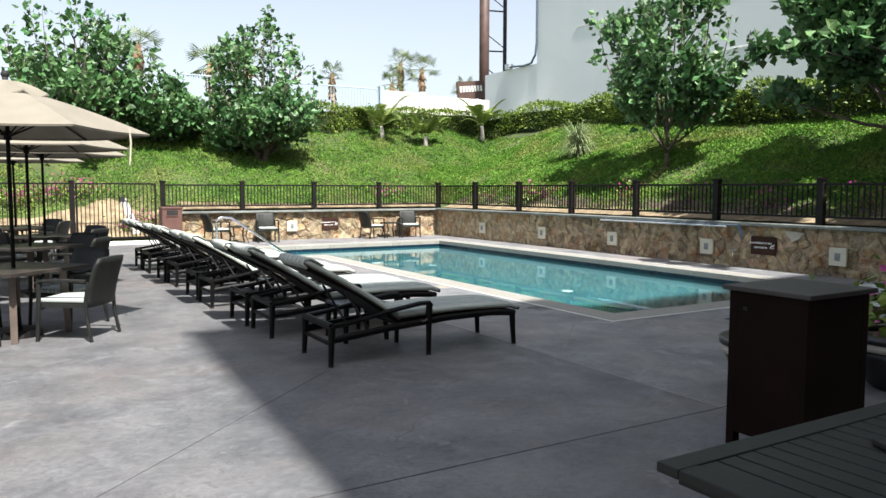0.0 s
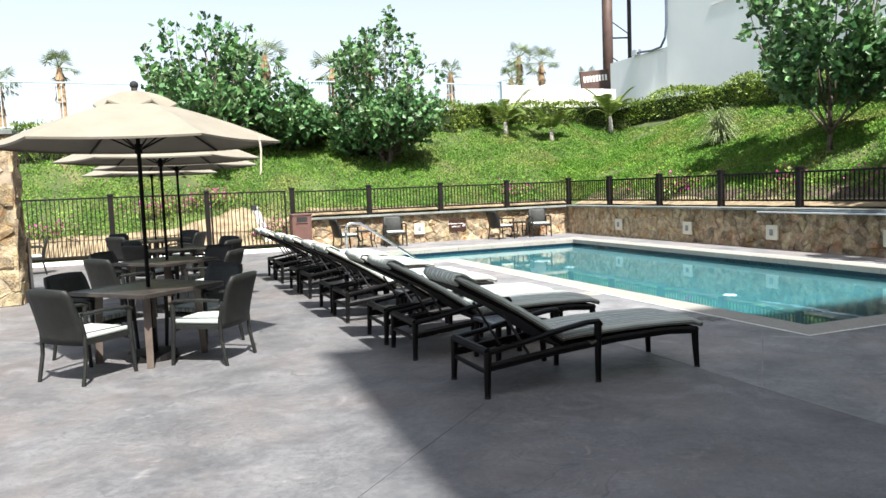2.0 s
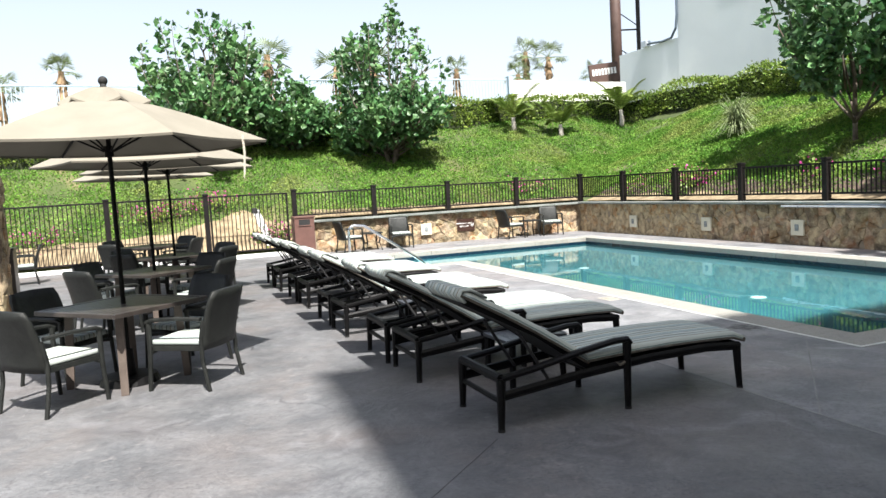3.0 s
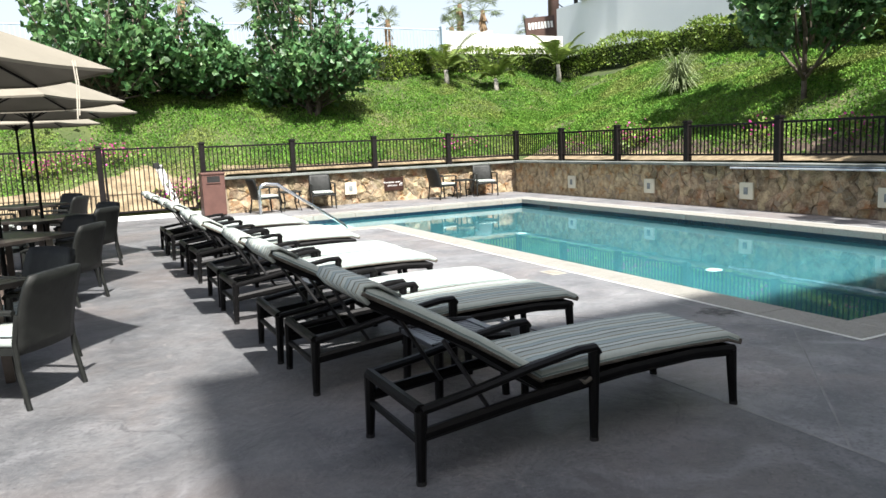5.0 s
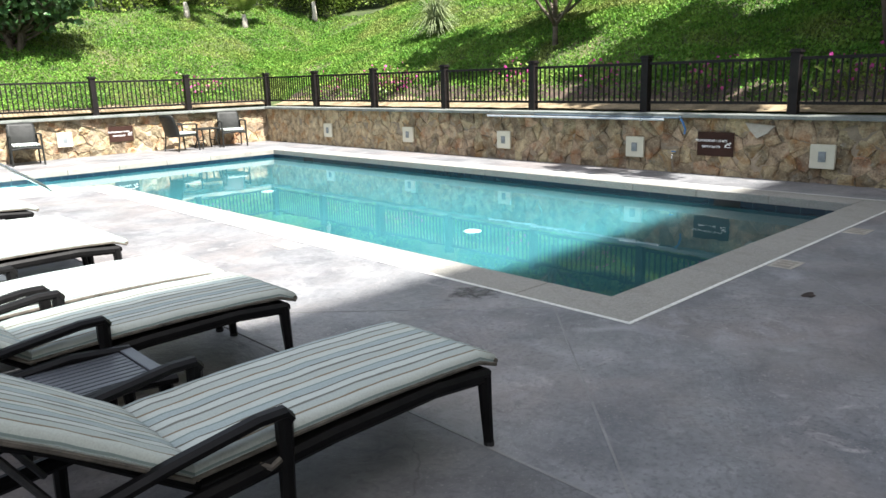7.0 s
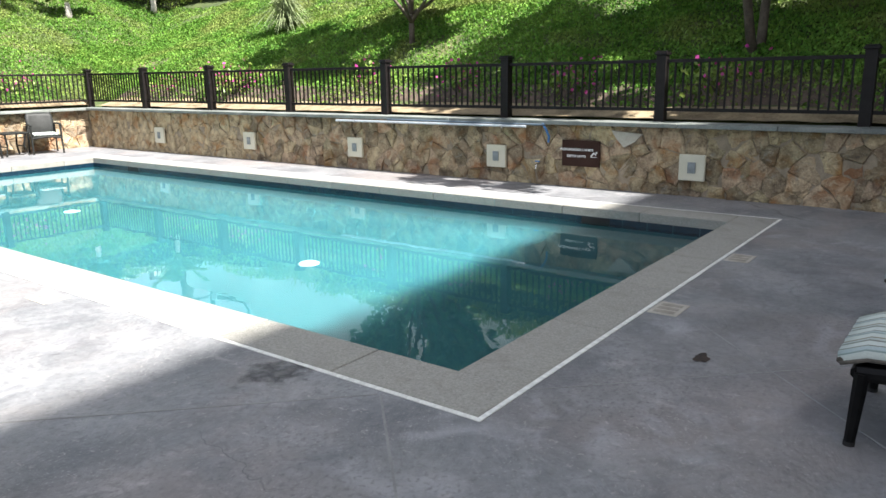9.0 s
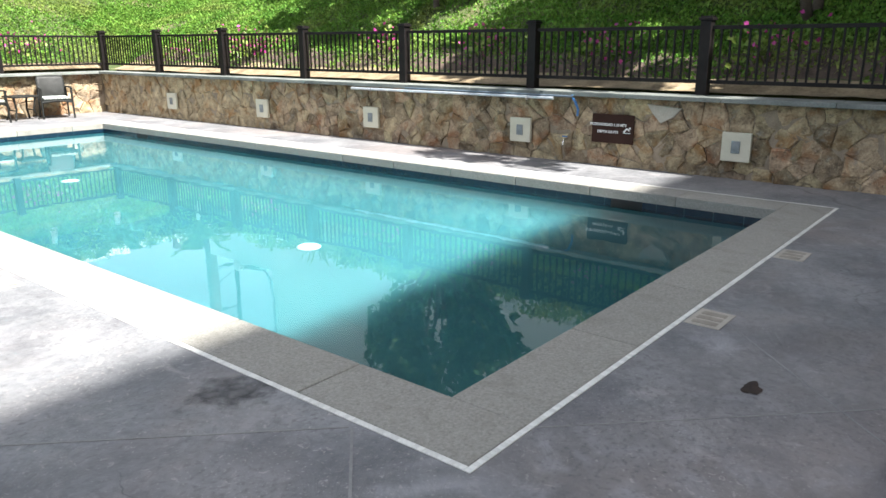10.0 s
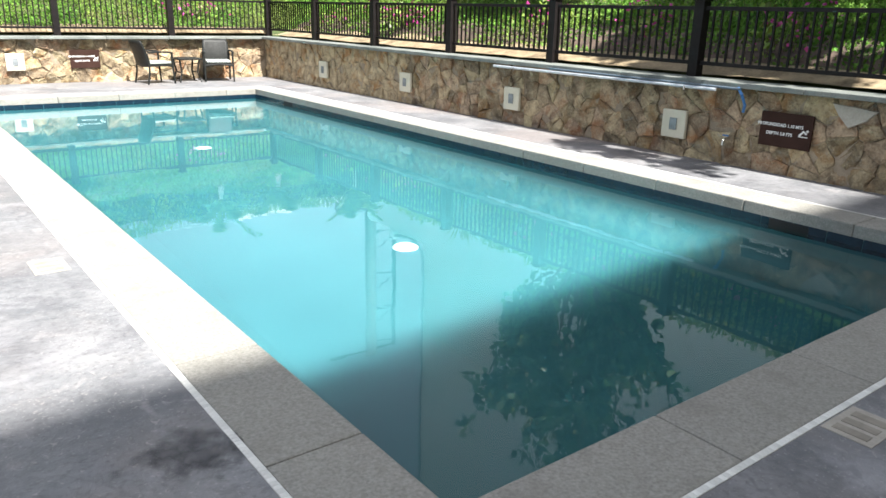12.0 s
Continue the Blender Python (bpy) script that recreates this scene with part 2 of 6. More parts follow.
M_BARK = mat("grey_brown_bark", (0.06, 0.046, 0.035), (0.15, 0.12, 0.095), 6, 0.9, 0.6, 0, 40)
M_PALMBARK = mat("pale_palm_trunk", (0.42, 0.37, 0.32), (0.66, 0.61, 0.55), 9, 0.9, 0.5, 0, 40)
M_SKIRT = mat("dry_palm_skirt", (0.22, 0.14, 0.08), (0.36, 0.25, 0.15), 9, 0.95, 0.5)
M_LEAF = leafy("broad_leaf", (0.040, 0.108, 0.038), (0.10, 0.20, 0.066), 0.55, 0.48, None, 0.18)
M_LEAF2 = leafy("hedge_leaf", (0.08, 0.14, 0.02), (0.21, 0.29, 0.05), 0.45)
M_COVER = leafy("ground_cover_leaf", (0.062, 0.155, 0.020), (0.145, 0.27, 0.044), 0.4, 0.6, ((0.20, 0.225, 0.066), 0.45, 0.52, 0.74), 0.12)
M_COVER.node_tree.nodes["Principled BSDF"].inputs["Specular IOR Level"].default_value = 0.15
M_FROND = leafy("palm_frond", (0.085, 0.14, 0.028), (0.18, 0.23, 0.05), 0.35)
M_FROND2 = leafy("fan_palm_leaf", (0.09, 0.13, 0.05), (0.17, 0.21, 0.10), 0.3)
M_BLADE = leafy("pale_grass_blade", (0.17, 0.22, 0.10), (0.30, 0.34, 0.19), 0.25)
M_PINK = leafy("magenta_bract", (0.34, 0.03, 0.17), (0.52, 0.07, 0.30), 0.25)
M_STUCCO = mat("pale_blue_stucco", (0.73, 0.78, 0.81), (0.79, 0.82, 0.84), 0.25, 0.85, 0.12, 0, 12, stain=((0.60, 0.65, 0.69), 0.12, 0.5, 0.7), coord="World")
M_STUCCO2 = mat("white_stucco", (0.70, 0.68, 0.65), (0.78, 0.76, 0.73), 0.4, 0.85, 0.12, 0, 12, coord="World")
M_HOTEL = mat("hotel_render", (0.45, 0.40, 0.33), (0.55, 0.50, 0.42), 0.4, 0.85, 0.12, 0, 12, coord="World")
M_RUST = mat("brown_steel", (0.055, 0.030, 0.024), (0.10, 0.058, 0.046), 1.5, 0.6, 0.1)
M_RAILW = mat("pale_blue_rail", (0.33, 0.42, 0.5), (0.4, 0.5, 0.58), 5, 0.5, 0.0)
M_GRASS = mat("hill_soil_green", (0.03, 0.048, 0.012), (0.075, 0.095, 0.026), 1.2, 0.95, 0.5, 0, 18, stain=((0.19, 0.15, 0.08), 0.6, 0.58, 0.8), coord="World")


def stripes():
    """Woven stripes along the pad: cream, grey-green, ochre and dark lines."""
    m = bpy.data.materials.new("striped_pad")
    m.use_nodes = True
    n, l = m.node_tree.nodes, m.node_tree.links
    bs = n["Principled BSDF"]
    tc, sep = n.new("ShaderNodeTexCoord"), n.new("ShaderNodeSeparateXYZ")
    l.new(tc.outputs["UV"], sep.inputs[0])
    wob = n.new("ShaderNodeTexNoise")
    wob.inputs["Scale"].default_value = 4
    l.new(tc.outputs["Object"], wob.inputs["Vector"])
    mad = n.new("ShaderNodeMath")
    mad.operation = "MULTIPLY_ADD"
    l.new(wob.outputs[0], mad.inputs[0])
    mad.inputs[1].default_value = 0.008
    l.new(sep.outputs[0], mad.inputs[2])
    sc, fr = n.new("ShaderNodeMath"), n.new("ShaderNodeMath")
    sc.operation, fr.operation = "MULTIPLY", "FRACT"
    l.new(mad.outputs[0], sc.inputs[0])
    sc.inputs[1].default_value = 4.6
    l.new(sc.outputs[0], fr.inputs[0])
    ramp = n.new("ShaderNodeValToRGB")
    cr = ramp.color_ramp
    cr.interpolation = "CONSTANT"
    tones = ((0.0, (0.50, 0.545, 0.51)), (0.22, (0.13, 0.12, 0.095)), (0.265, (0.345, 0.41, 0.405)), (0.42, (0.20, 0.26, 0.25)), (0.465, (0.49, 0.535, 0.495)),
             (0.68, (0.21, 0.165, 0.11)), (0.735, (0.40, 0.45, 0.42)), (0.93, (0.16, 0.165, 0.145)))
    cr.elements[0].color, cr.elements[1].position, cr.elements[1].color = (*tones[0][1], 1), tones[1][0], (*tones[1][1], 1)
    for p, c in tones[2:]:
        cr.elements.new(p).color = (*c, 1)
    l.new(fr.outputs[0], ramp.inputs[0])
    weave = n.new("ShaderNodeTexNoise")
    weave.inputs["Scale"].default_value = 160
    l.new(tc.outputs["Object"], weave.inputs["Vector"])
    mul = n.new("ShaderNodeMixRGB")
    mul.blend_type, mul.inputs[0].default_value = "MULTIPLY", 0.35
    l.new(ramp.outputs[0], mul.inputs[1])
    l.new(weave.outputs[0], mul.inputs[2])
    l.new(mul.outputs[0], bs.inputs["Base Color"])
    bs.inputs["Roughness"].default_value = 0.9
    bp = n.new("ShaderNodeBump")
    bp.inputs["Strength"].default_value, bp.inputs["Distance"].default_value = 0.4, 0.01
    l.new(wob.outputs[0], bp.inputs["Height"])
    l.new(bp.outputs[0], bs.inputs["Normal"])
    return m


M_PIPING = mat("brown_piping", (0.04, 0.036, 0.03), (0.10, 0.088, 0.072), 12, 0.9, 0.1)
M_PAD = stripes()


def water():
    m = bpy.data.materials.new("pool_water")
    m.use_nodes = True
    n, l = m.node_tree.nodes, m.node_tree.links
    bs = n["Principled BSDF"]
    bs.inputs["Base Color"].default_value = (0.78, 0.95, 0.96, 1)
    bs.inputs["Roughness"].default_value, bs.inputs["IOR"].default_value = 0.0, 1.37
    bs.inputs["Transmission Weight"].default_value = 1.0
    geo = n.new("ShaderNodeNewGeometry")
    a, b = n.new("ShaderNodeTexNoise"), n.new("ShaderNodeBump")
    a.inputs["Scale"].default_value, a.inputs["Detail"].default_value = 2.2, 3
    l.new(geo.outputs["Position"], a.inputs["Vector"])
    b.inputs["Strength"].default_value, b.inputs["Distance"].default_value = 0.02, 0.05
    l.new(a.outputs[0], b.inputs["Height"])
    l.new(b.outputs[0], bs.inputs["Normal"])
    return m


M_WATER = water()


# ---- building helpers ----
def box(bm, x0, y0, z0, x1, y1, z1, bevel=0.0):
    g = bmesh.ops.create_cube(bm, size=1.0, matrix=Matrix.Translation(((x0 + x1) / 2, (y0 + y1) / 2, (z0 + z1) / 2)) @ Matrix.Diagonal((abs(x1 - x0), abs(y1 - y0), abs(z1 - z0), 1)))
    if bevel:
        edges = {e for v in g["verts"] for e in v.link_edges}
        bmesh.ops.bevel(bm, geom=list(edges), offset=bevel, segments=2, affect="EDGES", profile=0.6)
    return bm


def tube(bm, pts, r, sides=8, ends=True, r2=None, flat=1.0):
    """A round or flattened bar along a line of points, its radius going from r to r2."""
    pts = [Vector(p) for p in pts]
    rings = []
    up0 = Vector((0, 0, 1))
    for k, p in enumerate(pts):
        d = (pts[min(k + 1, len(pts) - 1)] - pts[max(k - 1, 0)]).normalized()
        up = up0 if abs(d.z) < 0.95 else Vector((0, 1, 0))
        s = d.cross(up).normalized()
        u = s.cross(d).normalized()
        rr = r if r2 is None else r + (r2 - r) * k / max(1, len(pts) - 1)
        rings.append([bm.verts.new(p + s * (rr * math.cos(q)) + u * (rr * flat * math.sin(q))) for q in (2 * math.pi * (i + 0.5) / sides for i in range(sides))])
    for a, b in zip(rings, rings[1:]):
        for i in range(sides):
            bm.faces.new((a[i], a[(i + 1) % sides], b[(i + 1) % sides], b[i]))
    if ends:
        bm.faces.new(rings[0][::-1])
        bm.faces.new(rings[-1])
    return bm


def sheet(bm, rows, thick=0.0):
    """A grid of points as faces; thick: a closed slab below it."""
    g = [[bm.verts.new(p) for p in r] for r in rows]
    for a, b in zip(g, g[1:]):
        for i in range(len(a) - 1):
            bm.faces.new((a[i], a[i + 1], b[i + 1], b[i]))
    if thick:
        bmesh.ops.recalc_face_normals(bm, faces=bm.faces)
        bmesh.ops.solidify(bm, geom=list(bm.faces), thickness=thick)
    return bm


def B():
    return bmesh.new()


def mesh(name, bm, material, smooth=False):
    me = bpy.data.meshes.new(name)
    if name not in ("water", "ground"):
        bmesh.ops.recalc_face_normals(bm, faces=bm.faces)
    if smooth:
        for f in bm.faces:
            f.smooth = True
    bm.to_mesh(me)
    bm.free()
    me.materials.append(material)
    return me


def part(name, bm, material, parent, label="", smooth=False):
    ob = new(name, mesh(name, bm, material, smooth))
    ob.parent = parent
    return tagged(ob, label)


def thing(name, label, category, group="", at=(0, 0, 0), kind=""):
    ob = new(name)
    ob.location = at
    return tagged(ob, label, category, group, kind)


def single(name, bm, material, label, category, at=(0, 0, 0), kind="", group="", smooth=False):
    ob = new(name, mesh(name, bm, material, smooth))
    ob.location = at
    return tagged(ob, label, category, group, kind)


def leaves(name, pos, out, size, parent, material, long=1.5, label="", droop=0.2):
    """Folded leaves, one for each place; out: the way each one points."""
    rng = np.random.default_rng(len(pos) + int(size * 1000))
    pos, out = np.asarray(pos, float), np.asarray(out, float)
    n = len(pos)
    out = out + rng.normal(0, 0.55, (n, 3))
    out[:, 2] -= droop
    out /= np.linalg.norm(out, axis=1)[:, None] + 1e-9
    side = np.cross(out, rng.normal(0, 1, (n, 3)))
    side /= np.linalg.norm(side, axis=1)[:, None] + 1e-9
    nor = np.cross(side, out)
    s = size * rng.uniform(0.6, 1.3, (n, 1))
    v = np.stack([pos, pos + out * s * long * 0.45 + side * s * 0.5 + nor * s * 0.15, pos + out * s * long, pos + out * s * long * 0.45 - side * s * 0.5 + nor * s * 0.15], 1).reshape(-1, 3)
    k = np.arange(n)[:, None] * 4
    f = np.concatenate([k + [0, 1, 2], k + [0, 2, 3]], 1).reshape(-1, 3)
    me = bpy.data.meshes.new(name)
    me.from_pydata(v.tolist(), [], f.tolist())
    me.materials.append(material)
    ob = new(name, me)
    ob.parent = parent
    return tagged(ob, label)


# ---- the ground and the hill ----
def lerp(x, pairs):
    return float(np.interp(x, [p[0] for p in pairs], [p[1] for p in pairs]))


def hill(x, y):
    dx, dy = x - 13.16, y - 22.37
    if max(dx, dy) < 0:
        return -1.7
    cap_y = lerp(x, ((-6, 5.0), (4, 5.9), (11, 7.1), (14, 7.7)))
    cap_x = lerp(y, ((6, 5.8), (14.6, 6.5), (22, 7.9)))
    rise = max(0.44 * min(max(dx, 0), cap_x), 0.44 * min(max(dy, 0), cap_y))
    foot = lerp(x, ((3.3, 0.12), (4.1, 0.92))) if dy > dx else 0.92
    keep = 1 - min(1, max(dy, 0) / 5) if dy > dx else 0
    foot = foot * keep + 0.92 * (1 - keep)
    lump = 0.10 * noise.noise(Vector((x * 0.5, y * 0.5, 0))) + 0.05 * noise.noise(Vector((x * 1.7, y * 1.7, 3)))
    return foot + rise + lump * min(1.0, max(dx, dy) / 1.5)


def ground():
    xs = sorted({-3000, -300, -60, -30, 3000, 300, 80, 50, 35, 27, 25, 24, 13.16} | set(np.round(np.arange(-14, 24, 0.4), 3)))
    ys = sorted({-3000, -300, -60, -30, 3000, 300, 120, 60, 42, 36, 34, 22.37} | set(np.round(np.arange(-10, 33, 0.4), 3)))
    bm = B()
    rows = [[(x, y, hill(x, y) if y < 100 and x < 60 else 4.3) for x in xs] for y in ys]
    sheet(bm, rows)
    return single("ground", bm, M_GRASS, "green planted slope with sandy earth showing through", "ground", kind="structure", smooth=True)


ground()


def soil():
    """Bare sandy earth behind the walls and beside the gate path."""
    bm = B()
    xs = np.arange(-9, 13.2, 0.3)
    rows = []
    for k in range(7):
        row = []
        for x in xs:
            wide = lerp(x, ((-5, 0.9), (0.5, 1.3), (2.6, 2.2), (3.9, 0.8), (6, 0.5), (13, 0.45)))
            y = 22.26 + wide * k / 6 * (1 + 0.22 * noise.noise(Vector((x * 1.1, 0, 7))))
            row.append((x, y + 0.03, (max(lerp(x, ((3.3, 0.12), (4.1, 0.92))), hill(x, y + 0.03)) if y < 22.5 else hill(x, y + 0.03)) + (0.06 if k < 6 else -0.06) + 0.02 * noise.noise(Vector((x * 4, y * 4, 1)))))
        rows.append(row)
    sheet(bm, rows)
    bm2 = B()
    ys = np.arange(-2, 22.4, 0.3)
    rows = []
    for k in range(5):
        row = []
        for y in ys:
            x = 12.92 + 0.75 * k / 4 * (1 + 0.5 * noise.noise(Vector((0, y * 0.9, 4))))
            row.append((x, y, max(0.925, hill(x, y)) + (0.03 if k < 4 else -0.06) + 0.02 * noise.noise(Vector((x * 4, y * 4, 1)))))
        rows.append(row)
    sheet(bm2, rows)
    bm3 = B()
    rows = []
    for k in range(5):
        row = []
        for y in ys:
            x = 13.42 + 0.95 * k / 4 * (1 + 0.45 * noise.noise(Vector((3, y * 0.8, 4))))
            row.append((x, y, max(0.925, hill(x, y)) + (0.045 if 0 < k < 4 else -0.06) + 0.03 * noise.noise(Vector((x * 5, y * 5, 1)))))
        rows.append(row)
    sheet(bm3, rows)
    single("soil_mulch", bm3, M_MULCH, "dark brown mulch under the shrubs behind the fence", "soil", kind="structure", smooth=True)
    for b, s in ((bm, "far"), (bm2, "side")):
        single("soil_" + s, b, M_SOIL, "bare sandy earth at the foot of the slope", "soil", kind="structure", smooth=True)


soil()

# ---- the deck, with the pool cut out ----
PX0, PX1, PY0, PY1 = 6.272, 11.20, 6.572, 19.385
AX0, AY0 = 4.95, 16.35
CW, SW = 0.400, 0.034
WATER = -0.17


def deck():
    o = CW + SW
    xs = [-16, AX0 - o, PX0 - o, PX1 + o, 12.635]
    ys = [-3.0, PY0 - o, AY0 - o, PY1 + o, 22.40]
    bm = B()
    for i in range(4):
        for j in range(4):
            if (i == 2 and j in (1, 2)) or (i == 1 and j == 2):
                continue
            box(bm, xs[i], ys[j], -0.25, xs[i + 1], ys[j + 1], 0)
    bmesh.ops.remove_doubles(bm, verts=bm.verts, dist=0.001)
    single("floor", bm, M_DECK, "stamped grey concrete pool deck with worn patches", "deck", kind="structure")


deck()


def joint(ax, ay, bx, by, w=0.012, material=M_JOINT, label="pale filled saw cut in the concrete deck"):
    d = Vector((bx - ax, by - ay, 0))
    bm = B()
    box(bm, 0, -w / 2, -0.01, d.length, w / 2, 0.003)
    ob = single("floor_joint", bm, material, label, "joint", kind="structure")
    ob.matrix_world = Matrix.Translation((ax, ay, 0)) @ Matrix.Rotation(math.atan2(d.y, d.x), 4, "Z")


joint(5.80, 6.72, 4.04, 4.96)
joint(5.80, 6.74, 3.0, 9.54, 0.009)
joint(6.28, 6.14, 9.4, 3.0, 0.009)
joint(7.96, 5.92, 6.0, 3.96, 0.007)
joint(4.03, 3.12, 4.03, 7.2, 0.016)
joint(4.03, 7.21, 4.03, 15.9, 0.010, M_CUT, "dark open saw cut in the concrete deck")
joint(-8.0, 3.11, 12.6, 3.11, 0.006, M_CUT, "dark open saw cut in the concrete deck")
joint(-0.6, 3.2, 1.95, 5.6, 0.0022, M_CUT, "dark open saw cut in the concrete deck")

# ---- pool ----
basin = thing("pool", "rectangular swimming pool with turquoise plaster and entry steps", "pool", kind="structure")


def pool():
    D = -1.15
    bm = B()
    w = 0.2
    box(bm, PX0 - w, PY0 - w, D - 0.15, PX1 + w, PY1 + w, D)
    part("pool_floor", bm, M_PLASTER, basin)
    bm = B()
    top = -0.10
    box(bm, PX0 - w, PY0 - w, D, PX0, AY0, top)
    box(bm, PX1, PY0 - w, D, PX1 + w, PY1 + w, top)
    box(bm, PX0, PY0 - w, D, PX1, PY0, top)
    box(bm, AX0 - w, PY1, D, PX1, PY1 + w, top)
    box(bm, AX0 - w, AY0 - w, D, AX0, PY1, top)
    box(bm, AX0, AY0 - w, D, PX0 - w, AY0, top)
    part("pool_wall", bm, M_PLASTER, basin)
    # rounded coves where the walls meet the floor
    r = 0.55
    for (ax, ay), (bx, by), (nx, ny) in (((PX1, PY0), (PX1, PY1), (-1, 0)), ((PX0, PY1), (PX1, PY1), (0, -1)), ((PX0, PY0), (PX1, PY0), (0, 1)), ((PX0, PY0), (PX0, AY0), (1, 0))):
        bm = B()
        rows = []
        for k in range(9):
            q = k / 8 * math.pi / 2
            off, z = r * (1 - math.sin(q)) + 0.002, D + r * (1 - math.cos(q)) + 0.002
            rows.append([(ax + nx * off, ay + ny * off, z), (bx + nx * off, by + ny * off, z)])
        sheet(bm, rows)
        part("cove", bm, M_PLASTER, basin, smooth=True)
    for k in range(4):
        bm = B()
        x0 = AX0 + 0.33 * k
        box(bm, x0, AY0, D, x0 + 0.33, PY1, -0.30 - 0.2 * k, 0.015)
        part("step", bm, M_STEPS, basin, "pale plastered entry step")
    # waterline tiles
    runs = (((PX1, PY0), (PX1, PY1), (-1, 0)), ((AX0, PY1), (PX1, PY1), (0, -1)), ((PX0, PY0), (PX1, PY0), (0, 1)), ((PX0, PY0), (PX0, AY0), (1, 0)), ((AX0, AY0), (AX0, PY1), (1, 0)), ((AX0, AY0), (PX0, AY0), (0, 1)))
    shared = {}
    for (ax, ay), (bx, by), nrm in runs:
        n = max(1, round(math.hypot(bx - ax, by - ay) / 0.30))
        L = math.hypot(bx - ax, by - ay) / n
        key = round(L, 4)
        if key not in shared:
            bm = B()
            box(bm, 0.003, 0.0, -0.31, L - 0.003, 0.008, -0.1, 0.0)
            shared[key] = mesh("waterline_tile", bm, M_BAND)
        for k in range(n):
            ob = new("waterline_tile", shared[key])
            a = math.atan2(by - ay, bx - ax)
            left = Vector((-math.sin(a), math.cos(a)))
            flip = left.dot(Vector(nrm)) < 0
            u = k + 1 if flip else k
            ob.matrix_world = Matrix.Translation((ax + (bx - ax) * u / n, ay + (by - ay) * u / n, 0)) @ Matrix.Rotation(a + (math.pi if flip else 0), 4, "Z")
            ob.parent = basin
    for y in (10.27, 15.33):
        bm = B()
        bmesh.ops.create_cone(bm, cap_ends=True, segments=24, radius1=0.12, radius2=0.10, depth=0.03, matrix=Matrix.Translation((8.62, y, D + 0.015)))
        part("main_drain", bm, M_STEPS, basin, "round white drain cover")
    for y in (8.1, 17.9):
        bm = B()
        box(bm, PX1 - 0.012, y - 0.18, -0.28, PX1 + 0.0, y + 0.18, -0.105)
        part("skimmer_mouth", bm, M_BLACK, basin, "dark skimmer opening")


pool()
bm = B()
sheet(bm, [[(AX0, AY0, 0), (AX0, PY1, 0)], [(PX0, AY0, 0), (PX0, PY1, 0)]])
sheet(bm, [[(PX0, PY0, 0), (PX0, AY0, 0), (PX0, PY1, 0)], [(PX1, PY0, 0), (PX1, AY0, 0), (PX1, PY1, 0)]])
bmesh.ops.remove_doubles(bm, verts=bm.verts, dist=0.001)
for f in bm.faces:
    f.normal_update()
    if f.normal.z < 0:
        f.normal_flip()
wat = single("water", bm, M_WATER, "still clear turquoise pool water", "water", at=(0, 0, WATER), kind="structure")
wat.visible_shadow = False


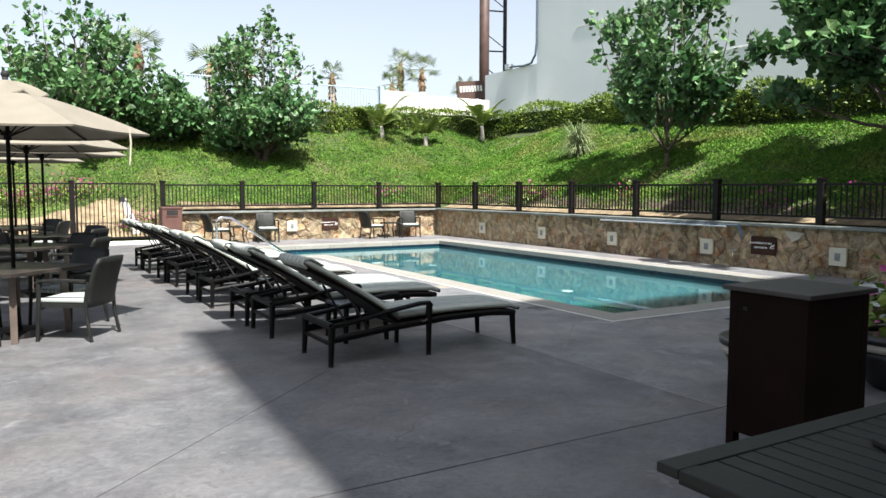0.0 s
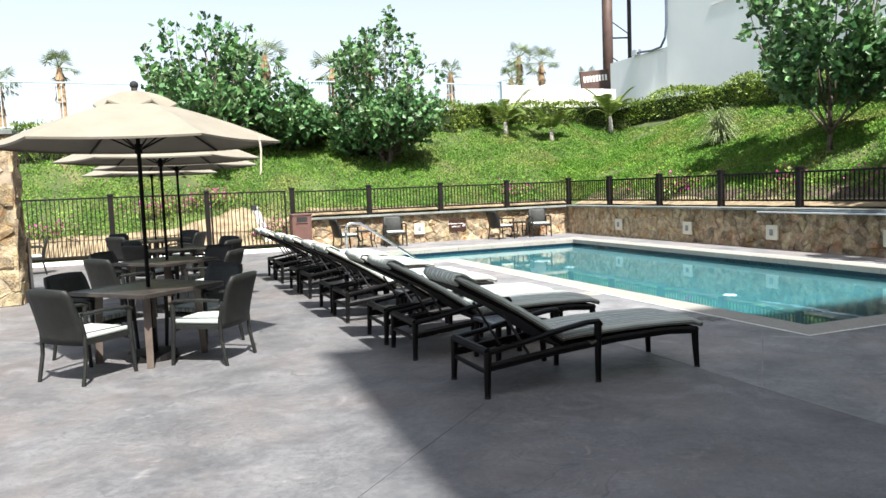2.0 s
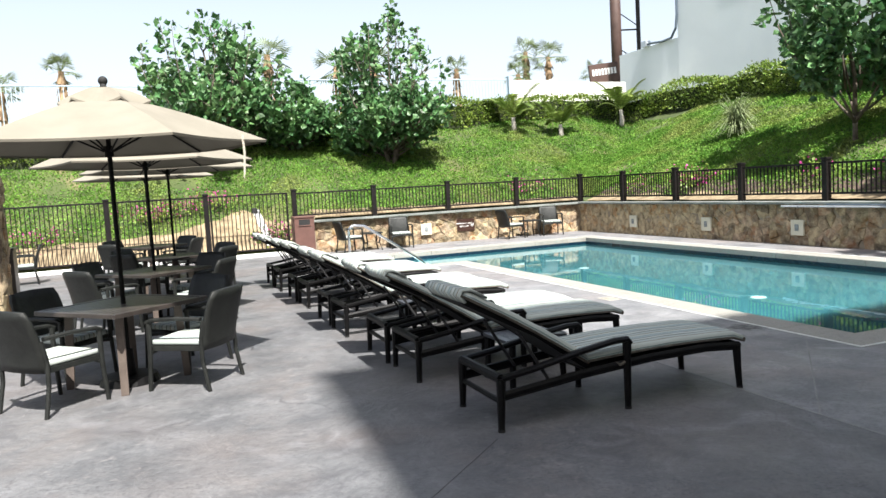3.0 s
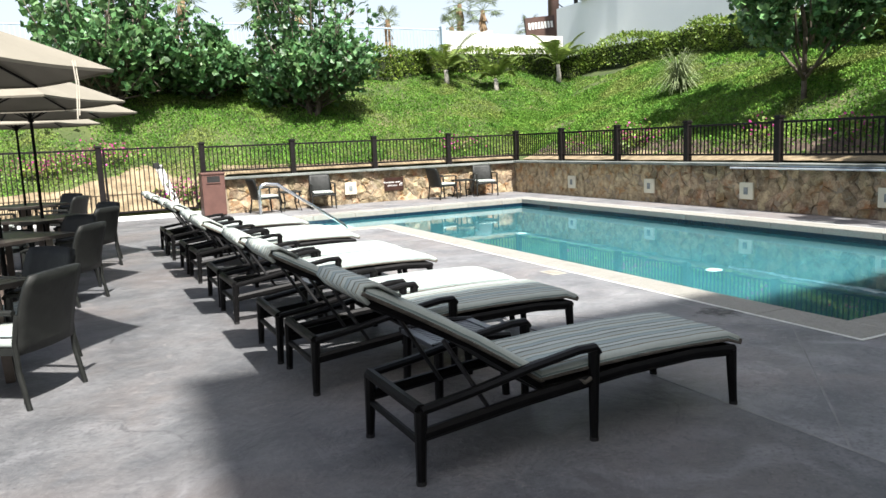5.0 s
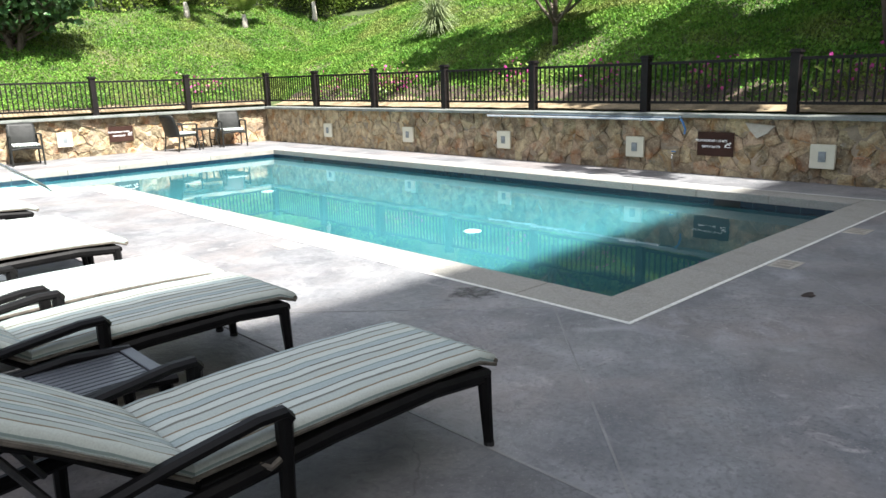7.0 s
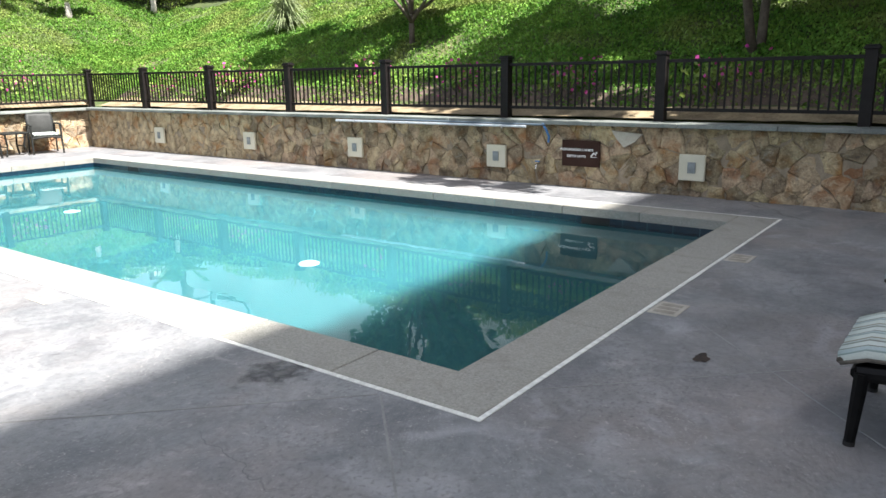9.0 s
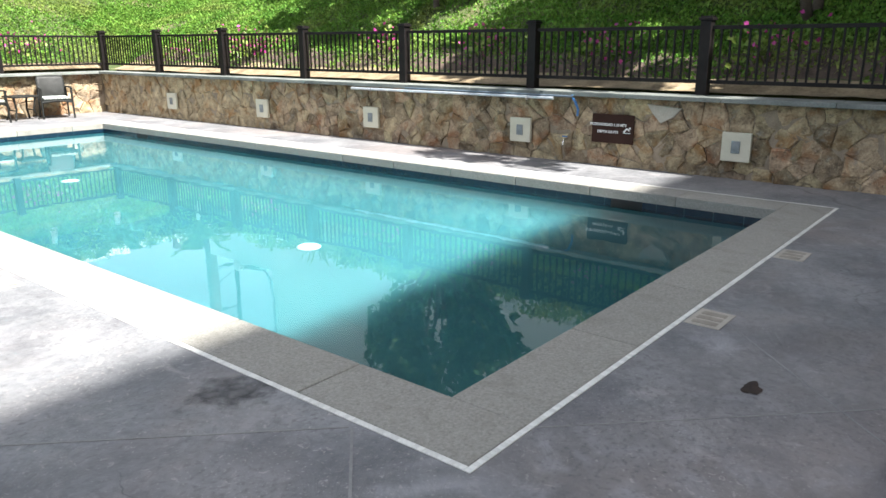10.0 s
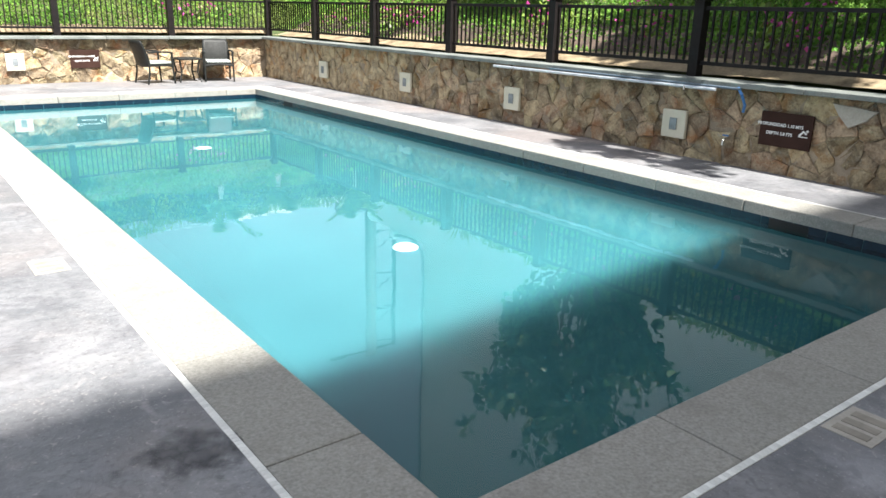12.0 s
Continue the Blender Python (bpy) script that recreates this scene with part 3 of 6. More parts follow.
def coping():
    edge = thing("pool_coping", "cast concrete coping slabs round the pool edge", "coping", kind="structure")

    def run(ax, ay, bx, by, nx, ny, start=0.0, end=0.0):
        """Slabs along the inner edge a-b, reaching outward along n."""
        d = Vector((bx - ax, by - ay))
        L = d.length + start + end
        n = max(1, round(L / 1.02))
        step = L / n
        a = math.atan2(d.y, d.x)
        s = 1 if (-math.sin(a) * nx + math.cos(a) * ny) > 0 else -1
        bm = B()
        box(bm, 0.0025, -0.004 * s, -0.115, step - 0.0025, CW * s, 0.006, 0.011)
        me = mesh("slab", bm, M_COPING, False)
        for k in range(n):
            ob = new("slab", me)
            p = Vector((ax, ay)) + d.normalized() * (k * step - start)
            ob.matrix_world = Matrix.Translation((p.x, p.y, 0)) @ Matrix.Rotation(a, 4, "Z")
            ob.parent = edge

    run(PX0, PY0, PX1, PY0, 0, -1, 0.0, CW)
    run(PX1, PY0, PX1, PY1, 1, 0, -0.006, 0)
    run(AX0, PY1, PX1, PY1, 0, 1, CW, CW)
    run(PX0, PY0, PX0, AY0, -1, 0, CW, -CW)
    run(AX0, AY0, PX0, AY0, 0, -1, CW, 0.0)
    run(AX0, AY0, AX0, PY1, -1, 0, -0.006, 0)
    # white tile strip outside the slabs
    strip = thing("tile_strip", "narrow white mosaic strip between coping and deck", "tile strip", kind="structure")
    o0, o1 = CW, CW + SW
    runs = ((PX0 - o1, PY0 - o1, PX1 + o1, PY0 - o0), (PX0 - o1, PY0 - o0, PX0 - o0, AY0 - o1), (PX1 + o0, PY0 - o0, PX1 + o1, PY1 + o1), (AX0 - o1, PY1 + o0, PX1 + o0, PY1 + o1), (AX0 - o1, AY0 - o1, AX0 - o0, PY1 + o0), (AX0 - o0, AY0 - o1, PX0 - o0, AY0 - o0))
    tiles = []
    bmg = B()
    for x0, y0, x1, y1 in runs:
        box(bmg, x0, y0, -0.05, x1, y1, 0.001)
        along_x = (x1 - x0) > (y1 - y0)
        L = (x1 - x0) if along_x else (y1 - y0)
        n = round(L / 0.026)
        for k in range(n):
            a, b = L * k / n + 0.001, L * (k + 1) / n - 0.001
            tiles.append((x0 + a, y0 + 0.002, x0 + b, y1 - 0.002) if along_x else (x0 + 0.002, y0 + a, x1 - 0.002, y0 + b))
    part("strip_bed", bmg, M_GROUT, strip, "grey grout")
    near = sorted((t for t in tiles if t[0] < 9.0 and t[1] < 10.5), key=lambda t: abs(t[0] - 5.9) + abs(t[1] - 6.2))
    near, rest = near[:290], [t for t in tiles if t not in set(near[:290])]
    shapes = {}
    for x0, y0, x1, y1 in near:
        key = (round(x1 - x0, 3), round(y1 - y0, 3))
        if key not in shapes:
            bm = B()
            box(bm, 0, 0, -0.01, key[0], key[1], 0.005)
            shapes[key] = mesh("mosaic_tile", bm, M_STRIP)
        ob = new("mosaic_tile", shapes[key])
        ob.location = (x0, y0, 0)
        ob.parent = strip
    vs, fs = [], []
    for x0, y0, x1, y1 in rest:
        k = len(vs)
        vs += [(x0, y0, 0.005), (x1, y0, 0.005), (x1, y1, 0.005), (x0, y1, 0.005)]
        fs.append((k, k + 1, k + 2, k + 3))
    me = bpy.data.meshes.new("mosaic_tiles")
    me.from_pydata(vs, [], fs)
    me.materials.append(M_STRIP)
    ob = new("mosaic_tiles", me)
    ob.parent = strip
    tagged(ob, kind="stuff")


coping()


# ---- stone walls ----
def clip(poly, p, n):
    """The part of a polygon on the far side of the line through p, away from n."""
    out = []
    for k, a in enumerate(poly):
        b = poly[(k + 1) % len(poly)]
        da, db = (a[0] - p[0]) * n[0] + (a[1] - p[1]) * n[1], (b[0] - p[0]) * n[0] + (b[1] - p[1]) * n[1]
        if da <= 0:
            out.append(a)
        if da * db < 0:
            t = da / (da - db)
            out.append((a[0] + (b[0] - a[0]) * t, a[1] + (b[1] - a[1]) * t))
    return out


def cells(length, height, size, rng):
    rows = max(1, round(height / (size * 0.85)))
    seeds = []
    for r in range(rows):
        n = max(1, round(length / (size * rng.uniform(0.95, 1.6))))
        for c in range(n):
            if rng.random() < 0.13:
                continue
            for _ in range(2 if rng.random() < 0.16 else 1):
                seeds.append(((c + 0.5 + 0.5 * (r % 2) + rng.uniform(-0.48, 0.48)) * length / n, (r + 0.5 + rng.uniform(-0.45, 0.45)) * height / rows))
    for k, s in enumerate(seeds):
        poly = [(0, 0), (length, 0), (length, height), (0, height)]
        for m, q in enumerate(seeds):
            if m != k and abs(q[0] - s[0]) < 1.2:
                d = (q[0] - s[0], q[1] - s[1])
                poly = clip(poly, ((s[0] + q[0]) / 2, (s[1] + q[1]) / 2), d)
                if len(poly) < 3:
                    break
        if len(poly) >= 3:
            yield poly


def stones(parent, frame_matrix, length, height, size, seed, far=1e9):
    """Split field stones with uneven joints on the plane x along, z up, y outward of the given pose; past far they are joined."""
    rng = random.Random(seed)
    rest = B()
    for poly in cells(length, height, size, rng):
        cx, cz = sum(p[0] for p in poly) / len(poly), sum(p[1] for p in poly) / len(poly)
        r = sum(math.hypot(p[0] - cx, p[1] - cz) for p in poly) / len(poly)
        if r < 0.03:
            continue
        shrink = 1 - rng.choice((0.001, 0.002, 0.004, 0.009)) / r
        fat = rng.uniform(0.008, 0.036)
        tilt = (rng.uniform(-0.16, 0.16), rng.uniform(-0.16, 0.16))
        joined = cx > far
        bm = rest if joined else B()
        ox, oz = (cx, cz) if joined else (0, 0)
        pts = []
        for k, p in enumerate(poly):
            q = poly[(k + 1) % len(poly)]
            pts += [p, ((p[0] + q[0]) / 2 + rng.uniform(-0.018, 0.018), (p[1] + q[1]) / 2 + rng.uniform(-0.018, 0.018))] if math.hypot(p[0] - q[0], p[1] - q[1]) > 0.09 else [p]

        def ring(s, y, rough):
            return [bm.verts.new((ox + (p[0] - cx) * s, y + ((p[0] - cx) * tilt[0] + (p[1] - cz) * tilt[1]) * (y > 0) + rng.uniform(-rough, rough), oz + (p[1] - cz) * s)) for p in pts]

        a, b, c = ring(shrink, -0.02, 0), ring(shrink, fat * 0.7, 0.004), ring(shrink * rng.uniform(0.74, 0.92), fat, 0.012)
        for lo, hi in ((a, b), (b, c)):
            for k in range(len(lo)):
                bm.faces.new((lo[k], lo[(k + 1) % len(lo)], hi[(k + 1) % len(lo)], hi[k]))
        mid = bm.verts.new((ox + rng.uniform(-0.3, 0.3) * r, fat + rng.uniform(-0.012, 0.018), oz + rng.uniform(-0.3, 0.3) * r))
        for k in range(len(c)):
            bm.faces.new((c[k], c[(k + 1) % len(c)], mid))
        if not joined:
            ob = new("stone", mesh("stone", bm, M_STONE))
            ob.parent = parent
            ob.matrix_local = frame_matrix @ Matrix.Translation((cx, 0, cz))
    if len(rest.verts):
        ob = new("stones", mesh("stones", rest, M_STONE))
        ob.parent = parent
        ob.matrix_local = frame_matrix
        tagged(ob, kind="stuff")
    else:
        rest.free()


WALL_H = 0.865
wr = thing("wall_east", "low retaining wall faced with brown field stones under slate", "wall", kind="structure")
bm = B()
box(bm, 12.635, -3.0, -0.3, 13.18, 22.38, WALL_H)
part("wall_core", bm, M_MORTAR, wr, "dark mortar")
wf = thing("wall_north", "low retaining wall faced with tan field stones under slate", "wall", kind="structure")
bm = B()
box(bm, 4.03, 22.0, -0.3, 12.635, 22.38, WALL_H)
part("wall_core", bm, M_MORTAR, wf, "dark mortar")


def caps(parent, x0, y0, x1, y1):
    along_x = (x1 - x0) > (y1 - y0)
    L = (x1 - x0) if along_x else (y1 - y0)
    n = round(L / 1.2)
    bm = B()
    if along_x:
        box(bm, 0.003, 0, 0, L / n - 0.003, y1 - y0, 0.055, 0.008)
    else:
        box(bm, 0, 0.003, 0, x1 - x0, L / n - 0.003, 0.055, 0.008)
    me = mesh("cap_slab", bm, M_SLATE)
    for k in range(n):
        ob = new("cap_slab", me)
        ob.location = (x0 + L * k / n, y0, WALL_H) if along_x else (x0, y0 + L * k / n, WALL_H)
        ob.parent = parent


caps(wr, 12.475, -3.0, 12.90, 21.83)
caps(wf, 3.98, 21.83, 12.90, 22.25)


# ---- fences ----
def fence(name, ax, ay, bx, by, posts, low, high, foot, label, bare=()):
    f = thing(name, label, "fence", kind="")
    a, b = Vector((ax, ay, 0)), Vector((bx, by, 0))
    d = (b - a).normalized()
    along_x = abs(d.x) > 0.5
    w = 0.065
    bm = B()
    box(bm, -w, -w, 0, w, w, 1.77 - foot, 0.006)
    post_me = mesh("post", bm, M_FENCE)
    bm = B()
    box(bm, -w - 0.018, -w - 0.018, 0, w + 0.018, w + 0.018, 0.03, 0.006)
    box(bm, -w - 0.004, -w - 0.004, 0.03, w + 0.004, w + 0.004, 0.05, 0.008)
    cap_me = mesh("post_cap", bm, M_FENCE)
    L = (b - a).length
    for s in posts:
        if s in bare:
            continue
        p = a + d * s
        ob = new("post", post_me)
        ob.location, ob.parent = (p.x, p.y, foot), f
        cp = new("post_cap", cap_me)
        cp.location, cp.parent = (0, 0, 1.77 - foot), ob
    bm = B()
    box(bm, -0.011, -0.011, low, 0.011, 0.011, high)
    picket = mesh("picket", bm, M_FENCE)
    spans = sorted(posts)
    for s0, s1 in zip(spans, spans[1:]):
        for z in (low, high):
            bm = B()
            h = 0.022
            q0, q1 = a + d * (s0 + w), a + d * (s1 - w)
            if along_x:
                box(bm, q0.x, q0.y - 0.018, z - h, q1.x, q0.y + 0.018, z + h, 0.004)
            else:
                box(bm, q0.x - 0.018, min(q0.y, q1.y), z - h, q0.x + 0.018, max(q0.y, q1.y), z + h, 0.004)
            part("rail", bm, M_FENCE, f)
        n = round((s1 - s0 - 2 * w) / 0.106)
        for k in range(1, n):
            p = a + d * (s0 + w + (s1 - s0 - 2 * w) * k / n)
            ob = new("picket", picket)
            ob.location, ob.parent = (p.x, p.y, 0), f
    return f


FX, FY = 12.865, 22.29
fence("fence_panels", FX, FY, FX, -3.0, [2.38 * k for k in range(0, 11)], 1.075, 1.69, 0.915, "dark brown steel picket fence standing on the stone wall")
fence("fence_panels", FX, FY, 3.55, FY, [2.3125 * k for k in range(0, 5)], 1.075, 1.69, 0.915, "dark brown steel picket fence along the far stone wall", (0,))
fence("fence_panels", 3.45, FY - 0.002, -8.55, FY - 0.002, [2.2 + 2.45 * k for k in range(0, 5)], 0.2, 1.72, 0.05, "dark brown full-height steel fence beside the gate")
bm = B()
box(bm, 4.0, 22.21, 0.1, -9.0, 22.37, -0.1, 0.01)
single("kerb", bm, M_WHITE, "low pale concrete kerb under the fence", "kerb", kind="structure")


def gate():
    g = thing("gate", "dark brown steel picket gate, closed, in the fence line", "gate", at=(1.33, FY, 0))
    for x in (0.03, 2.08):
        bm = B()
        box(bm, x - 0.025, -0.02, 0.16, x + 0.025, 0.02, 1.74, 0.004)
        part("stile", bm, M_FENCE, g)
    for z in (0.2, 1.72):
        bm = B()
        box(bm, 0.0, -0.018, z - 0.022, 2.11, 0.018, z + 0.022, 0.004)
        part("rail", bm, M_FENCE, g)
    bm = B()
    box(bm, -0.011, -0.011, 0.2, 0.011, 0.011, 1.72)
    me = mesh("picket", bm, M_FENCE)
    for k in range(1, 19):
        ob = new("picket", me)
        ob.location, ob.parent = (0.03 + 2.05 * k / 19, 0, 0), g
    bm = B()
    box(bm, 1.12, -0.06, 1.22, 1.26, 0.05, 1.36, 0.02)
    part("latch_box", bm, M_BLACK, g, "black lock box")


gate()
bm = B()
sheet(bm, [[(2.50, 22.62, 1.28), (2.68, 22.62, 1.30)], [(2.88, 22.52, 0.1), (3.10, 22.52, 0.1)]], 0.12)
single("ramp_parapet", bm, M_WHITE, "sloping white rendered parapet edge behind the gate", "parapet")


# ---- wall fittings ----
def wall_light():
    o = thing("wall_light", "square cream wall light with a small blue-grey lens", "wall light", "lights on the stone wall")
    bm = B()
    box(bm, -0.165, 0.0, -0.165, 0.165, 0.05, 0.165, 0.012)
    part("plate", bm, M_PLATE, o)
    bm = B()
    box(bm, -0.05, 0.05, -0.07, 0.05, 0.062, 0.07, 0.006)
    part("lens", bm, M_LENS, o, "blue-grey lens")
    return o


TO_WEST = Matrix.Rotation(math.pi / 2, 4, "Z")
TO_SOUTH = Matrix.Rotation(math.pi, 4, "Z")
first = wall_light()
first.matrix_world = Matrix.Translation((12.59, 7.45, 0.375)) @ TO_WEST
for y in (10.37, 13.24, 16.03, 19.03):
    copy_thing(first, Matrix.Translation((12.59, y, 0.375)) @ TO_WEST)
copy_thing(first, Matrix.Translation((7.36, 21.95, 0.43)) @ TO_SOUTH)


def lettering(text, size, parent, m):
    cu = bpy.data.curves.new("text", "FONT")
    cu.offset = 0.0012
    cu.body, cu.size, cu.align_x, cu.align_y = text, size, "CENTER", "CENTER"
    tmp = bpy.data.objects.new("text", cu)
    scene.collection.objects.link(tmp)
    bpy.context.view_layer.update()
    me = bpy.data.meshes.new_from_object(tmp)
    bpy.data.objects.remove(tmp)
    me.materials.append(M_WHITE)
    ob = new("lettering", me)
    ob.parent = parent
    ob.matrix_local = m
    return tagged(ob, "white painted letters", kind="stuff")


def depth_sign():
    o = thing("depth_sign", "brown wooden depth sign with white letters and swimmer", "sign", "depth signs on the walls")
    bm = B()
    box(bm, -0.285, 0.0, -0.18, 0.285, 0.025, 0.18, 0.006)
    part("board", bm, M_SIGN, o)
    face = Matrix.Translation((0.06, 0.028, 0)) @ Matrix.Rotation(math.pi, 4, "Z") @ Matrix.Rotation(math.pi / 2, 4, "X")
    lettering("PROFUNDIDAD 1.10 MTS", 0.045, o, face @ Matrix.Translation((0, 0.05, 0)))
    lettering("DEPTH 3.8 FTS", 0.045, o, face @ Matrix.Translation((0, -0.04, 0)))
    bm = B()
    tube(bm, [(-0.16, 0.027, -0.03), (-0.20, 0.027, 0.015), (-0.235, 0.027, -0.01)], 0.011, 6)
    bmesh.ops.create_uvsphere(bm, u_segments=8, v_segments=6, radius=0.014, matrix=Matrix.Translation((-0.24, 0.026, 0.022)))
    box(bm, -0.25, 0.024, -0.045, -0.15, 0.029, -0.037)
    part("swimmer_mark", bm, M_WHITE, o, "white swimmer mark")
    return o


sg = depth_sign()
sg.matrix_world = Matrix.Translation((12.59, 9.0, 0.475)) @ TO_WEST
copy_thing(sg, Matrix.Translation((8.64, 21.955, 0.47)) @ TO_SOUTH)


def skimmer_pole():
    o = thing("skimmer_pole", "long grey aluminium pool pole resting along the wall cap", "pool pole", at=(12.445, 9.80, 0.0))
    bm = B()
    tube(bm, [(0, 0, 0.83), (0, 3.75, 0.83)], 0.019, 10)
    part("pole", bm, M_POLE, o)
    bm = B()
    tube(bm, [(0.012, -0.3, 0.86), (0.012, 2.6, 0.87)], 0.015, 8)
    part("inner_pole", bm, M_SLATEBLUE, o, "grey-blue inner tube")
    for y in (0.4, 3.3):
        bm = B()
        tube(bm, [(0.14, y, 0.84), (0.03, y, 0.80), (-0.02, y, 0.80), (-0.03, y, 0.84)], 0.008, 6)
        part("hook", bm, M_CHROME, o)
    bm = B()
    tube(bm, [(0.03, -0.25, 0.87), (-0.01, -0.33, 0.80), (0.02, -0.36, 0.70), (0.06, -0.33, 0.62)], 0.016, 8)
    part("strap", bm, M_BLUE, o, "bright blue strap")


skimmer_pole()


# ---- furniture: sun loungers ----
def lounger():
    """Foot end along +x, head end at x = 0, resting on z = 0."""
    o = thing("sun_lounger", "dark aluminium sun lounger with a striped pad, backrest raised", "sun lounger", "row of sun loungers")
    W = 0.335
    for s in (-1, 1):
        for x, h, lean in ((0.0, 0.36, -0.015), (1.0, 0.50, -0.01), (1.98, 0.335, 0.02)):
            bm = B()
            tube(bm, [(x + lean, s * (W + 0.004), 0.0), (x + lean * 0.5, s * W, h * 0.5), (x, s * W, h)], 0.023, 8, r2=0.033)
            leg = part("leg", bm, M_ALU, o)
            bm = B()
            tube(bm, [(x + lean, s * (W + 0.004), 0.0), (x + lean, s * (W + 0.004), 0.02)], 0.025, 8)
            part("foot_cap", bm, M_BLACK, leg)
        bm = B()
        tube(bm, [(1.02, s * W, 0.475), (1.0, s * W, 0.505), (0.9, s * W, 0.505), (0.6, s * W, 0.462), (0.25, s * W, 0.395), (0.0, s * W, 0.36)], 0.036, 8, flat=0.62)
        part("armrest", bm, M_ALU, o)
        bm = B()
        tube(bm, [(0.0, s * W, 0.24), (0.6, s * (W - 0.01), 0.30), (1.2, s * (W - 0.01), 0.342), (1.7, s * (W - 0.01), 0.350), (2.0, s * W, 0.328)], 0.026, 8, flat=1.3)
        part("side_rail", bm, M_ALU, o)
        bm = B()
        tube(bm, [(0.70, s * (W - 0.05), 0.335), (0.30, s * (W - 0.05), 0.62), (-0.22, s * (W - 0.05), 0.90)], 0.022, 8)
        part("back_frame", bm, M_ALU, o)
        bm = B()
        tube(bm, [(0.40, s * (W - 0.06), 0.27), (0.16, s * (W - 0.06), 0.66)], 0.012, 6)
        part("back_strut", bm, M_STRUT, o, "dull metal strut")
    for x, z, r in ((0.0, 0.36, 0.033), (0.0, 0.2, 0.02), (2.0, 0.328, 0.028), (0.72, 0.31, 0.02)):
        bm = B()
        tube(bm, [(x, -W, z), (x, W, z)], r, 8)
        part("cross_bar", bm, M_ALU, o)
    # woven slings under the pads
    bm = B()
    sheet(bm, [[(x, y, z) for y in (-W + 0.04, 0, W - 0.04)] for x, z in ((0.68, 0.335), (1.2, 0.35), (1.7, 0.36), (1.99, 0.335))], 0.012)
    part("seat_sling", bm, M_BLACK, o)
    bm = B()
    sheet(bm, [[(x, y, z) for y in (-W + 0.05, 0, W - 0.05)] for x, z in ((0.68, 0.34), (0.30, 0.615), (-0.22, 0.895))], 0.012)
    part("back_sling", bm, M_BLACK, o)

    def pad(line, thick, seed):
        bm = B()
        rng = random.Random(seed)
        ys = [-0.32, -0.315, -0.29] + [-0.26 + 0.026 * k for k in range(21)] + [0.29, 0.315, 0.32]
        edge = [0.35, 0.8, 0.97] + [1.04 if k % 4 in (1, 2) else 0.99 for k in range(21)] + [0.97, 0.8, 0.35]
        top, low = [], []
        n = len(line)
        for k, (x, z) in enumerate(line):
            x2, z2 = line[min(k + 1, n - 1)]
            x1, z1 = line[max(k - 1, 0)]
            d = Vector((x2 - x1, 0, z2 - z1)).normalized()
            nr = Vector((-d.z, 0, d.x))
            if nr.z < 0:
                nr = -nr
            end = 0.9 if k == 0 else 0.85 if k == n - 1 else 1.0
            dent = 0.96 if k % 4 == 2 else 1.0
            top.append([Vector((x, y, z)) + nr * (thick * e * end * dent + rng.uniform(-0.002, 0.002)) for y, e in zip(ys, edge)])
            low.append([Vector((x, y, z)) + nr * (thick * 0.02 + (1 - e) * thick * 0.4) for y, e in zip(ys, edge)])
        vt = [[bm.verts.new(p) for p in r] for r in top]
        vl = [[bm.verts.new(p) for p in r] for r in low]
        m = len(ys)
        for k in range(n - 1):
            for i in range(m - 1):
                bm.faces.new((vt[k][i], vt[k + 1][i], vt[k + 1][i + 1], vt[k][i + 1]))
                bm.faces.new((vl[k][i], vl[k][i + 1], vl[k + 1][i + 1], vl[k + 1][i]))
            for i in (0, m - 1):
                bm.faces.new((vt[k][i], vl[k][i], vl[k + 1][i], vt[k + 1][i]))
        for k in (0, n - 1):
            for i in range(m - 1):
                bm.faces.new((vt[k][i], vt[k][i + 1], vl[k][i + 1], vl[k][i]))
        # cloth width along each row, carried down over both sides
        uv = bm.loops.layers.uv.new("cloth")
        at = {}
        for r in vt + vl:
            low_row = r in vl
            for v, y in zip(r, ys):
                at[v] = y + (math.copysign(0.19, y) if low_row else math.copysign(0.03, y) * (abs(y) > 0.318))
        for f in bm.faces:
            for lp in f.loops:
                lp[uv].uv = (at[lp.vert], lp.vert.co.x)
        return bm

    xs = [0.672 + (2.07 - 0.672) * k / 14 for k in range(15)]
    seat = part("seat_pad", pad([(x, 0.374 + 0.02 * math.sin((x - 0.7) * 2.3) - (0.03 if x > 2.0 else 0)) for x in xs], 0.062, 3), M_PAD, o, "cream and grey striped seat pad", True)
    line = [(0.69 - 0.93 * k / 12, 0.36 + 0.57 * k / 12 + 0.02 * math.sin(k / 12 * math.pi)) for k in range(13)]
    back = part("back_pad", pad(line, 0.062, 5), M_PAD, o, "cream and grey striped back pad", True)
    bm = B()
    sheet(bm, [[(x, y, z) for y in (-0.322, -0.1, 0.1, 0.322)] for x, z in ((-0.06, 0.918), (-0.17, 0.985), (-0.245, 0.985), (-0.268, 0.945), (-0.225, 0.89))], 0.016)
    uv = bm.loops.layers.uv.new("cloth")
    for f in bm.faces:
        for lp in f.loops:
            lp[uv].uv = (lp.vert.co.y, lp.vert.co.x)
    part("head_flap", bm, M_PAD, back, "folded striped flap over the backrest top", True)
    for s in (-1, 1):
        bm = B()
        tube(bm, [(0.90, s * 0.325, 0.345), (0.93, s * 0.35, 0.33), (0.97, s * 0.345, 0.345)], 0.012, 6)
        part("tie", bm, M_PIPING, o, "dark tie")
        bm = B()
        tube(bm, [(x, s * 0.322, 0.384 + 0.02 * math.sin((x - 0.7) * 2.3) - (0.03 if x > 2.0 else 0)) for x in xs], 0.009, 6)
        part("piping", bm, M_PIPING, seat, "dark brown piping")
        bm = B()
